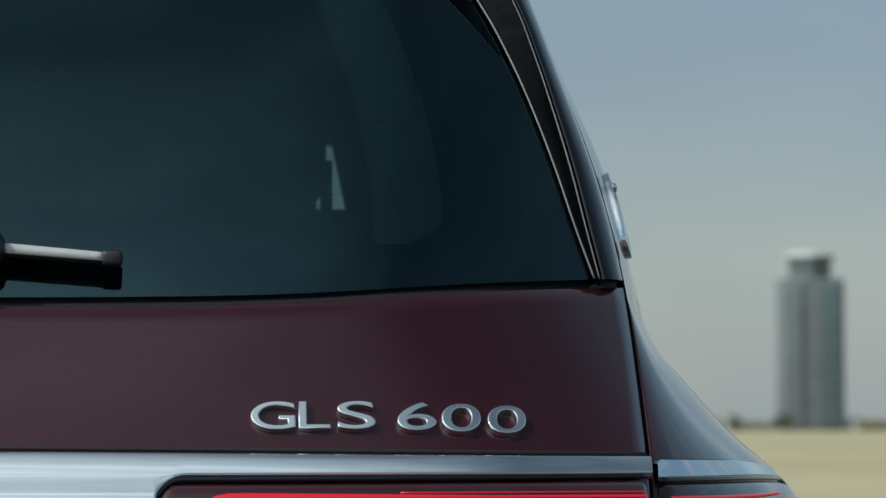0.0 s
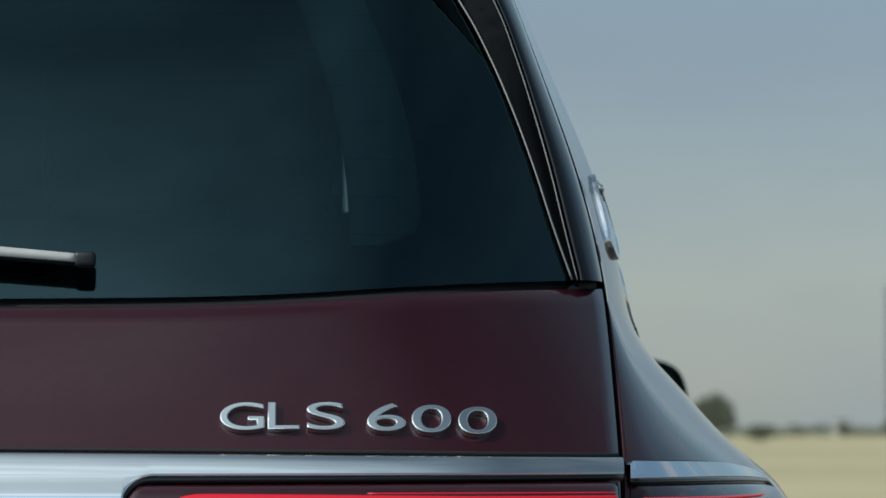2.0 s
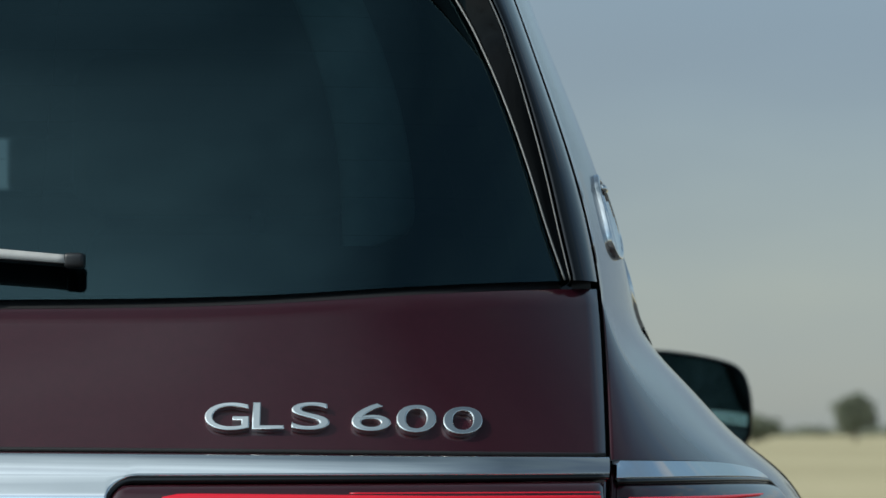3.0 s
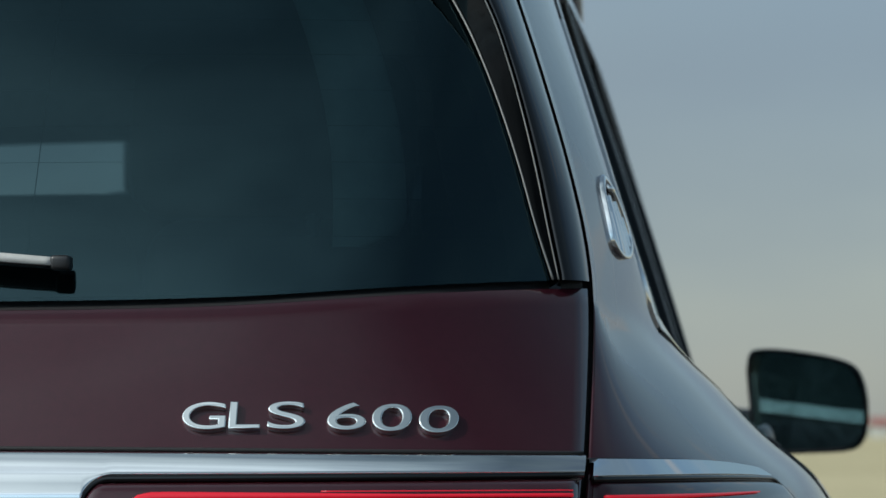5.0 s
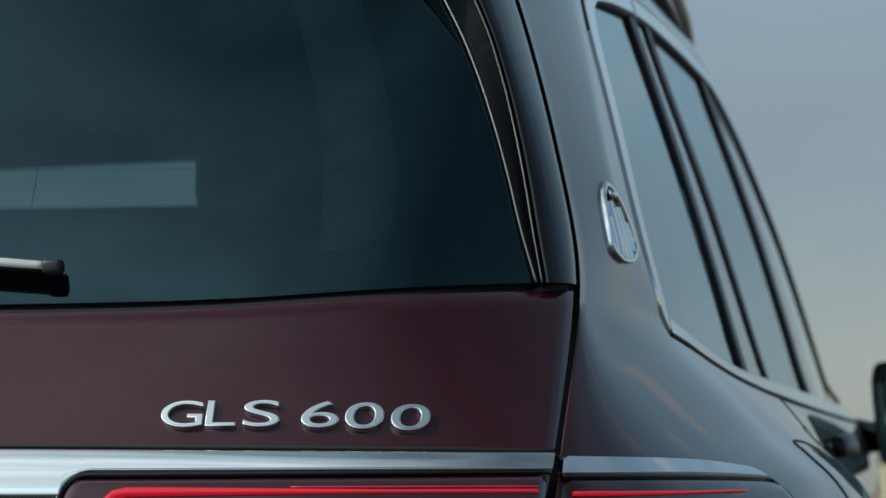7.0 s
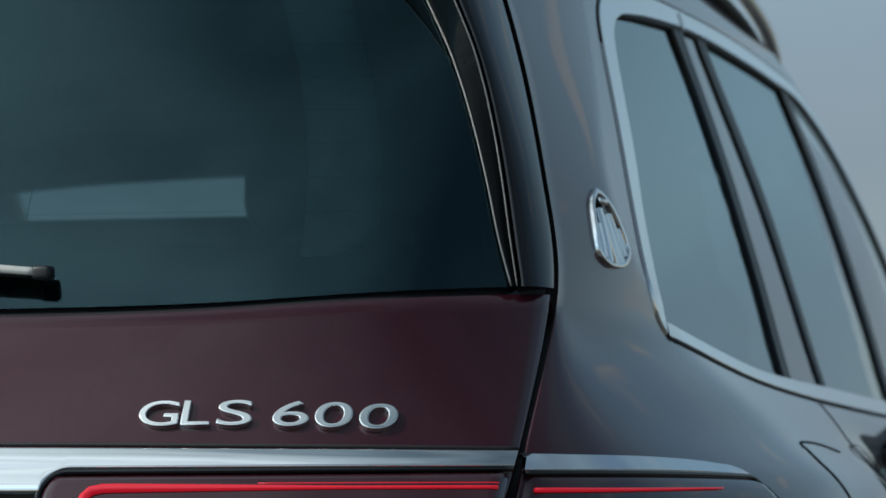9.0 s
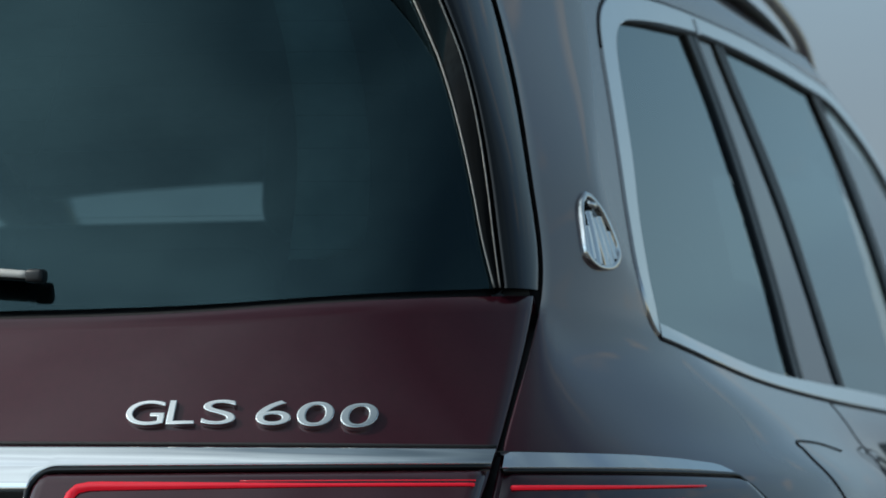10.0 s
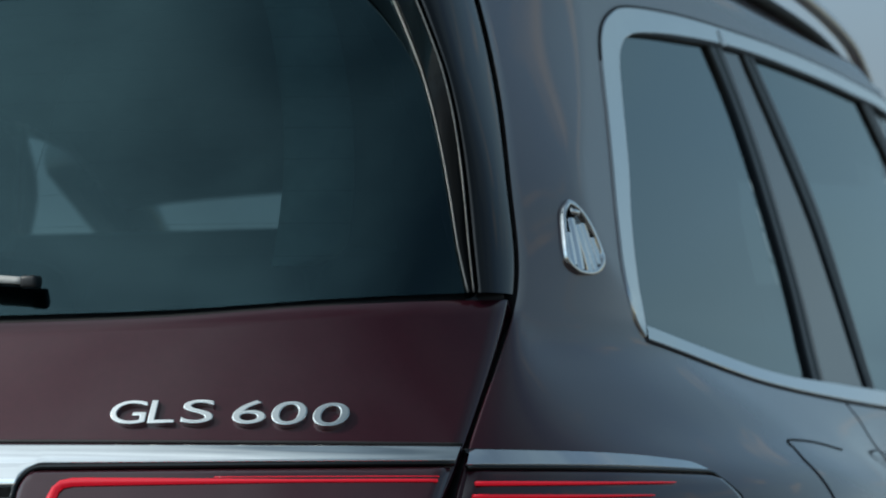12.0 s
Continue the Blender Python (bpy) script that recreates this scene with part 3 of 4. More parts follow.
# ---- tailgate ----
PAINT_TOP = spline([0.0, 0.25, 0.34, 0.43, 0.52, 0.61, 0.70], [1.186, 1.186, 1.187, 1.190, 1.196, 1.202, 1.207])
GLASS_LOW = spline([0.0, 0.25, 0.34, 0.43, 0.52, 0.60, 0.68], [1.195, 1.195, 1.196, 1.199, 1.205, 1.210, 1.214])


def build_tailgate():
    xs = np.linspace(-1, 1, 121)
    rows = []
    for q in np.linspace(0, 1, 40):
        row = []
        for u in xs:
            zt = PAINT_TOP(abs(u) * 0.712)
            z = 0.62 + (zt - 0.62) * q
            row.append(Vector(on_gate(u * (GAP_X(max(z, 0.5)) - 0.0035), z)))
        rows.append(row)
    rows.append([p + Vector((0, 0.003, 0.0005)) for p in rows[-1]])
    rows.append([p + Vector((0, 0.010, -0.018)) for p in rows[-1]])
    rows = [[r[0] + Vector((0.004, 0.03, 0)), r[0] + Vector((-0.0, 0.004, 0))] + r + [r[-1] + Vector((0.0, 0.004, 0)), r[-1] + Vector((-0.004, 0.03, 0))] for r in rows]
    gate = part("tailgate", loft(rows), PAINT, car, "maroon metallic tailgate skin")

    # dark sill between paint and glass
    rows = []
    for u in xs:
        x = u * 0.705
        z0, z1 = PAINT_TOP(abs(x)) - 0.004, GLASS_LOW(abs(x)) + 0.004
        ya, yb = gate_y(x, z0) + 0.022, max(glass_y(x, z1), gate_y(x, z0)) + 0.016
        rows.append([(x, ya, z0), (x, ya + (yb - ya) * 0.3, z0 + (z1 - z0) * 0.4), (x, yb, z1), (x, yb + 0.02, z1)])
    part("window_sill_seal", loft(rows), RUBBER, car)

    # rear window pane
    edge = spline([1.19, 1.21, 1.262, 1.314, 1.366, 1.418, 1.47, 1.56, 1.65, 1.74], [0.688, 0.683, 0.666, 0.651, 0.634, 0.614, 0.589, 0.535, 0.46, 0.33])
    rows = []
    for q in np.linspace(0, 1, 60):
        row = []
        for u in xs:
            zl = GLASS_LOW(abs(u) * 0.683)
            z = zl + (1.72 - zl) * q
            x = u * (edge(z) + 0.004)
            row.append((x, glass_y(x, z), z))
        rows.append(row)
    pane = part("rear_window", loft(rows), REAR_GLASS, car, "dark tinted rear window")
    # printed black border behind the pane's edge
    for s in (1, -1):
        rows = []
        for z in np.linspace(1.20, 1.72, 50):
            w = 0.006 + 0.030 * ((z - 1.20) / 0.27) ** 1.3
            rows.append([(s * x, glass_y(x, z) + 0.005, z) for x in np.linspace(edge(z) - w, edge(z) + 0.004, 4)])
        part("window_border", loft(rows), BLACK, pane)

    # heater wires on the pane's inner face
    for z in np.arange(1.2515, 1.70, 0.034):
        half = edge(z) - 0.02
        part("heater_wire", tube([(x, glass_y(x, z) + 0.0015, z) for x in np.linspace(-half, half, 24)], 0.00015, 4), RUBBER, pane)
    part("heater_wire", tube([(0.2307, glass_y(0.2307, z) + 0.0018, z) for z in np.linspace(1.23, 1.62, 12)], 0.0004, 4), RUBBER, pane)

    # chrome strip and its dark joint
    rows, joint = [], []
    half = list(np.linspace(0, 0.295, 24)) + list(np.linspace(0.297, 0.332, 36)) + list(np.linspace(0.337, 0.7115, 46))
    for x in [-v for v in half[:0:-1]] + half:
        z1 = 1.0635 - 0.0085 * (abs(x) / 0.71) ** 1.5
        z0 = 1.0425 - 0.0022 * (abs(x) / 0.71) ** 2
        q = min(max((0.329 - abs(x)) / 0.026, 0.0), 1.0)
        z0 -= 0.0205 * (1 - math.sqrt(1 - q * q))
        tall = min(z1 - z0 - 0.0018, 0.0185)
        row = [on_gate(x, z1, -0.004), on_gate(x, z1 - 0.0002, 0.0070)]
        for f in np.linspace(0, 1, 11):
            z = z1 - 0.0009 - tall * f
            row.append(on_gate(x, z, 0.0082 + 0.0014 * math.sin(math.pi * (0.15 + 0.75 * f))))
        low = z1 - 0.0009 - tall
        row += [on_gate(x, low + (z0 + 0.0006 - low) * f, 0.0084 + 0.0006 * (1 - f)) for f in (0.34, 0.67, 1.0)]
        row += [on_gate(x, z0 + 0.0002, 0.0070), on_gate(x, z0, -0.004)]
        rows.append(row)
        joint.append(on_gate(x, z1 + 0.0066, 0.0008))
    part("chrome_strip", loft(rows), CHROME, car, "polished chrome strip across the tailgate")
    part("strip_joint", tube(joint, 0.0018, 8), RUBBER, car)

    # dark handle recess under the strip, over the plate
    rows = []
    for x in np.linspace(-0.31, 0.31, 40):
        rows.append([on_gate(x, 1.022, 0.0), on_gate(x, 1.020, 0.006), on_gate(x, 0.99, 0.002), on_gate(x, 0.93, 0.002)])
    part("plate_recess", loft(rows), BLACK, car)

    # tailgate lamps
    for s in (1, -1):
        rows = []
        for q in np.linspace(0, 1, 26):
            z = 0.92 + (1.0395 - 0.92) * q
            up = max(0.0, (z - 1.0195) / 0.02)
            x0 = 0.303 + 0.024 * (1 - math.sqrt(max(0.0, 1 - up * up)))
            row = []
            for u in np.linspace(0, 1, 80):
                x = x0 + (0.7095 - x0) * u
                e = min(u * (0.71 - x0), (1 - u) * (0.71 - x0), 1.0395 - z)
                row.append(on_gate(s * x, z, 0.001 + 0.008 * min(1.0, e / 0.008) ** 0.5))
            rows.append(row)
        lamp = part("tail_lamp", loft(rows), LENS, car, "dark red tail lamp lens")
        bez = [on_gate(s * 0.302, z, 0.004) for z in np.linspace(0.93, 1.018, 10)]
        bez += [on_gate(s * (0.302 + 0.024 * (1 - math.cos(a))), 1.018 + 0.0225 * math.sin(a), 0.005) for a in np.linspace(0.1, math.pi / 2, 10)]
        bez += [on_gate(s * x, 1.0405, 0.005) for x in np.linspace(0.335, 0.711, 40)]
        part("lamp_bezel", tube(bez, 0.003, 8), BLACK, lamp)
        guide = [on_gate(s * 0.345, 0.98, 0.0095), on_gate(s * 0.345, 1.007, 0.0095), on_gate(s * 0.347, 1.0155, 0.0095), on_gate(s * 0.352, 1.0205, 0.0095), on_gate(s * 0.362, 1.0225, 0.0095)]
        guide += [on_gate(s * x, 1.0228 - 0.002 * ((x - 0.36) / 0.34) ** 2, 0.0095) for x in np.linspace(0.375, 0.703, 40)]
        part("light_guide", tube(guide, lambda f: 0.0040 * (1.25 - 0.85 * min(1.0, f * 1.5)), 8), LED, lamp, "glowing red light guide")
        fine = [on_gate(s * x, 1.0272 - 0.002 * ((x - 0.36) / 0.34) ** 2, 0.0088) for x in np.linspace(0.50, 0.703, 24)]
        part("light_guide", tube(fine, 0.0007, 6), LED, lamp)


build_tailgate()


# ---- raised lettering ----
def build_letter(char, x0, x1, z0, z1):
    cu = bpy.data.curves.new("letter", "FONT")
    cu.body = char
    cu.extrude = 0.06
    cu.bevel_depth = 0.018
    cu.bevel_resolution = 2
    cu.offset = -0.012
    cu.resolution_u = 10
    tmp = bpy.data.objects.new("letter", cu)
    me = bpy.data.meshes.new_from_object(tmp)
    bpy.data.objects.remove(tmp)
    co = np.array([v.co[:] for v in me.vertices])
    lo, hi = co.min(0), co.max(0)
    for v in me.vertices:
        fx, fz, fy = ((v.co[k] - lo[k]) / (hi[k] - lo[k]) for k in range(3))
        v.co = on_gate(x0 + (x1 - x0) * fx, z0 + (z1 - z0) * fz, 0.0060 * fy - 0.0005)
    me.materials.append(BADGE)
    ob = new("letter", me)
    ob.parent = car
    tagged(ob, "raised chrome badge letter")
    return ob


for char, x0, x1, z0, z1 in (("G", 0.3800, 0.4165, 1.0812, 1.1043), ("L", 0.4190, 0.4452, 1.0820, 1.1042), ("S", 0.4508, 0.4823, 1.0812, 1.1043),
                             ("6", 0.5002, 0.5322, 1.0800, 1.1032), ("0", 0.5368, 0.5694, 1.0787, 1.1017), ("0", 0.5752, 0.6076, 1.0772, 1.1000)):
    build_letter(char, x0, x1, z0, z1)


# ---- emblem on the rear pillar ----
def build_emblem(s):
    ring = smooth_path([(0.452, 1.3225), (0.428, 1.309), (0.412, 1.284), (0.404, 1.256), (0.420, 1.2455), (0.445, 1.2425), (0.478, 1.2455), (0.505, 1.2575), (0.508, 1.272), (0.492, 1.303), (0.470, 1.319), (0.452, 1.3225)], 5)[:-1]
    c = np.array((0.456, 1.2785))
    rows = []
    for f, o in ((1.0, -0.002), (1.0, 0.0035), (0.985, 0.0044), (0.90, 0.0044), (0.87, 0.0035), (0.86, 0.0010)):
        rows.append([on_side(*(c + (p - c) * f), o, s) for p in ring])
    rim = loft(rows, closed=True)
    emb = part("emblem", rim, CHROME, car, "chrome oval emblem with upright bars")
    rows = [[on_side(*(c + (p - c) * f), 0.0010, s) for p in ring] for f in (0.88, 0.6, 0.3, 0.02)]
    part("emblem_field", loft(rows, closed=True, caps=True), BLACK, emb)
    for y, z0, z1 in ((0.424, 1.252, 1.286), (0.441, 1.248, 1.302), (0.458, 1.247, 1.296), (0.474, 1.249, 1.298), (0.490, 1.256, 1.284)):
        rows = []
        for k in range(6):
            z = z0 + (z1 - z0) * k / 5
            yy = y + 0.16 * (z - 1.2785) * (1 if y < 0.456 else -0.6)
            rows.append([on_side(yy + d, z, o, s) for d, o in ((-0.0063, 0.0005), (-0.0057, 0.0036), (0.0057, 0.0036), (0.0063, 0.0005))])
        part("emblem_bar", loft(rows), CHROME, emb)
    part("emblem_bar", tube([on_side(0.446, 1.309, 0.004, s), on_side(0.462, 1.308, 0.004, s)], 0.004, 8), CHROME, emb)


for s in (1, -1):
    build_emblem(s)


# ---- rear wiper ----
def build_wiper():
    def at(x, z, out):
        return (x, glass_y(x, z) - out, z)

    def mid(x):
        return 1.2275 + 0.008 * (0.27 - x) / 0.1

    rows = []
    for x in np.linspace(-0.10, 0.260, 30):
        zc = mid(x)
        rows.append([at(x, zc + dz, o) for dz, o in ((-0.006, 0.002), (-0.0060, 0.012), (-0.0050, 0.020), (-0.003, 0.023), (0.002, 0.018), (0.0, 0.002))])
    blade = part("wiper_blade", loft(rows, closed=True, caps=True), SATIN, car, "black rear wiper blade")
    rows = []
    for x in np.linspace(0.172, 0.259, 12):
        zc = mid(x)
        w = 0.0035 + 0.015 * (0.259 - x)
        rows.append([at(x, zc + dz, o) for dz, o in ((-0.0035, 0.023), (-0.003, 0.026), (w - 0.0005, 0.0275), (w + 0.0005, 0.025), (w + 0.0005, 0.017), (-0.002, 0.017))])
    part("blade_cover", loft(rows, closed=True, caps=True), GREYBAR, blade, "grey wiper blade cover")
    c = box(0.0175, 0.020, 0.0130, bevel=0.0035, seg=3)
    bmesh.ops.translate(c, vec=at(0.2645, 1.2275, 0.018), verts=c.verts)
    part("end_cap", c, SATIN, blade)
    j = box(0.05, 0.030, 0.028, bevel=0.010, seg=3)
    bmesh.ops.translate(j, vec=at(0.150, 1.2365, 0.024), verts=j.verts)
    part("blade_joint", j, SATIN, blade)
    part("wiper_arm", tube([at(x, 1.245 + 0.02 * (0.15 - x), 0.045) for x in np.linspace(0.0, 0.15, 8)], lambda f: 0.014 - 0.005 * f, 10), SATIN, car)


build_wiper()


# ---- door mirrors ----
def build_mirror(s):
    prof = smooth_path([(0.832, 1.205), (0.838, 1.232), (0.858, 1.2395), (0.91, 1.2365), (0.98, 1.2240), (1.018, 1.207), (1.034, 1.172), (1.038, 1.125), (1.032, 1.088), (1.008, 1.067), (0.935, 1.062), (0.870, 1.0615), (0.850, 1.070), (0.842, 1.10), (0.836, 1.15), (0.832, 1.205)], 4)[:-1]
    prof = [(0.846 + (p[0] - 0.832) * 0.976, 1.043 + (p[1] - 1.0615) * 0.980) for p in prof]
    c = np.array((0.946, 1.129))

    def ring(f, y):
        return [(s * (c[0] + (p[0] - c[0]) * f), y - 0.16 * (p[0] - 0.94), c[1] + (p[1] - c[1]) * f) for p in prof]

    bm = loft([ring(0.90, 3.285), ring(0.925, 3.248), ring(0.985, 3.246), ring(1.0, 3.256), ring(1.0, 3.29), ring(0.97, 3.33), ring(0.86, 3.365), ring(0.6, 3.39), ring(0.2, 3.40)], closed=True, caps=True)
    mir = part("door_mirror", bm, BLACK, car, "gloss black door mirror housing")
    rows = []
    for f in (0.91, 0.6, 0.3, 0.02):
        rows.append([(x, 3.256 - 0.29 * (abs(x) - c[0]) + 0.035 * (z - c[1]), z) for x, y, z in ring(f, 3.258)])
    part("mirror_glass", loft(rows, closed=True, caps=True), MIRROR, mir, "greenish mirror glass", smooth=False)
    rows = []
    for k, (x, y, z, h) in enumerate(smooth_path([(0.742, 3.44, 1.122, 0.034), (0.775, 3.41, 1.108, 0.036), (0.815, 3.37, 1.096, 0.030), (0.855, 3.33, 1.092, 0.026), (0.91, 3.31, 1.092, 0.024)], 4)):
        rows.append([(s * (x + 0.004 * math.cos(a)), y + 0.030 * math.cos(a), z + h * math.sin(a)) for a in np.linspace(0, math.tau, 14, endpoint=False)])
    part("mirror_arm", loft(rows, closed=True, caps=True), BLACK, mir)


for s in (1, -1):
    build_mirror(s)


# ---- roof, nose, floor pan and wheels ----
def build_shell():
    def drop(y):
        return 0.055 * max(0.0, (0.9 - y) / 0.5) ** 2 + 0.16 * max(0.0, (y - 2.3) / 0.6) ** 2

    sect = smooth_path([(0.603, 1.690), (0.590, 1.720), (0.566, 1.748), (0.52, 1.770), (0.42, 1.786), (0.22, 1.802), (0.0, 1.806)], 5)
    full = [(x, z) for x, z in sect] + [(-x, z) for x, z in sect[::-1][1:]]
    rows = []
    for y in np.linspace(0.36, 2.9, 50):
        k = 1 - 0.10 * max(0.0, (0.9 - y) / 0.5) ** 2
        rows.append([(x * k, y, z - drop(y) * min(1.0, (z - 1.66) / 0.08)) for x, z in full])
    part("roof", loft(rows), PAINT, car, "maroon roof")
    low = [[(x, y + 0.0, z - 0.03) for x, y, z in r] for r in rows[2:]]
    part("headliner", loft(low), LINING, car, "grey cabin headliner")
    # spoiler over the rear window
    rows = []
    for x in np.linspace(-0.56, 0.56, 40):
        yb = 0.33 + 0.35 * abs(x) ** 3
        rows.append([(x, yb + 0.12, 1.745 - 0.02 * x * x), (x, yb + 0.02, 1.735 - 0.03 * x * x), (x, yb, 1.72 - 0.03 * x * x), (x, yb + 0.01, 1.712 - 0.03 * x * x), (x, yb + 0.14, 1.70 - 0.03 * x * x)])
    part("roof_spoiler", loft(rows), BLACK, car, "gloss black roof spoiler")
    for s in (1, -1):
        rail = [(s * 0.575, 1.06, 1.715), (s * 0.583, 1.14, 1.745), (s * 0.588, 1.3, 1.760), (s * 0.590, 1.6, 1.768), (s * 0.590, 2.2, 1.766), (s * 0.586, 2.6, 1.742), (s * 0.578, 2.8, 1.705), (s * 0.572, 2.9, 1.67)]
        part("roof_rail", tube([(p[0] + s * 0.010, p[1], p[2] - 0.008) for p in smooth_path(rail, 6)], 0.011, 10), BRUSHED, car, "satin aluminium roof rail")
        ch = [(s * 0.592, 1.1, 1.722), (s * 0.596, 1.6, 1.722), (s * 0.596, 2.3, 1.712), (s * 0.590, 2.7, 1.68)]
        part("rail_channel", tube([tuple(p) for p in smooth_path(ch, 6)], 0.010, 8), RUBBER, car)
    # windscreen, bonnet, nose
    rows = [[(x, 3.0 + (3.92 - 3.0) * f - 0.10 * (x / 0.7) ** 2 * (1 - f * 0.3), 1.63 - 0.03 * (x / 0.6) ** 2 - 0.48 * f) for x in np.linspace(-0.56 - 0.13 * f, 0.56 + 0.13 * f, 30)] for f in np.linspace(0, 1, 14)]
    scr = part("windscreen", loft(rows), SCREEN_GLASS, car, "clear raked windscreen")
    rows = [[(x, 2.80 + 0.2 * f, z - 0.03 * (x / 0.6) ** 2) for x in np.linspace(-0.56, 0.56, 16)] for f, z in ((0, 1.62), (0.5, 1.553), (1.0, 1.553), (1.05, 1.60), (1.0, 1.645))]
    part("windscreen_header", loft(rows), LINING, car)
    for s in (1, -1):
        wide = 0.032 if s > 0 else 0.066                # the left one shows its lining
        off = 0.0 if s > 0 else 0.085
        part("front_pillar", tube([(s * (0.560 + off), 2.95, 1.62), (s * (0.605 + off), 3.30, 1.53), (s * (0.655 + off), 3.62, 1.33), (s * (0.70 + off), 3.92, 1.13)], wide, 12), BLACK, car)
    rows = []
    for y in np.linspace(3.55, 5.02, 24):
        f = (y - 3.55) / 1.47
        w = side_x(min(y, 4.95), 1.04) + 0.0
        rows.append([(w * u, y, 1.10 + 0.06 * (1 - f) * (1 - u * u) + 0.03 * (1 - u ** 4) - 0.10 * f ** 3 - 0.02 * abs(u) ** 3) for u in np.linspace(-1, 1, 31)])
    part("bonnet", loft(rows), PAINT, car, "maroon bonnet")
    rows = []
    for z in np.linspace(0.30, 1.04, 12):
        rows.append([(side_x(4.95, max(z, 0.4)) * u, 5.06 - 0.11 * abs(u) ** 3 - 0.04 * (z - 0.7) ** 2, z) for u in np.linspace(-1, 1, 31)])
    part("front_fascia", loft(rows), PAINT, car)
    # bumper and floor pan
    rows = []
    for z in np.linspace(0.30, 0.90, 14):
        bulge = -0.10 * math.sin(math.pi * min(1.0, max(0.0, (z - 0.28) / 0.64)))
        rows.append([(0.80 * u + 0.10 * u ** 3, bulge + 0.02 + 0.16 * abs(u) ** 4, z) for u in np.linspace(-1, 1, 41)])
    part("rear_bumper", loft(rows), PAINT, car, "maroon rear bumper")
    part("floor_pan", box(1.70, 4.7, 0.06, (0, 2.55, 0.40), 0.02), SATIN, car)
    # dark inner shell behind the shut lines
    for s in (1, -1):
        rows = []
        for z in np.linspace(0.45, 1.70, 40):
            rows.append([(s * (GAP_X(z) - 0.075), GAP_Y(z) + 0.02, z), (s * (GAP_X(z) - 0.02), GAP_Y(z) + 0.032, z), (s * (GAP_X(z) - 0.004), GAP_Y(z) + 0.034, z), (s * (GAP_X(z) + 0.003), GAP_Y(z) + 0.0405, z)])
        part("inner_frame", loft(rows), SATIN, car)
    for y in (1.0, 4.13):
        for s in (1, -1):
            cx = s * 0.84
            ring = [(0.30, -0.14), (0.36, -0.14), (0.395, -0.125), (0.41, -0.09), (0.412, 0.0), (0.41, 0.09), (0.395, 0.125), (0.36, 0.14), (0.30, 0.14), (0.29, 0.0)]
            rows = [[(cx + o, y + r * math.cos(a), 0.412 + r * math.sin(a)) for r, o in ring] for a in np.linspace(0, math.tau, 49)]
            wheel = part("wheel", loft(rows, closed=True), TYRE, car, "black road tyre")
            bm = bmesh.new()
            rows = [[(cx + s * o, y + r * math.cos(a), 0.412 + r * math.sin(a)) for r, o in ((0.30, 0.12), (0.27, 0.125), (0.25, 0.09), (0.08, 0.10), (0.01, 0.105))] for a in np.linspace(0, math.tau, 49)]
            loft(rows, bm=bm)
            part("rim", bm, BRUSHED, wheel, "satin alloy rim")


build_shell()


# ---- cabin ----
GATE_LINING = spline([1.24, 1.30, 1.38, 1.44, 1.52, 1.60, 1.70], [0.551, 0.548, 0.534, 0.515, 0.48, 0.43, 0.35])


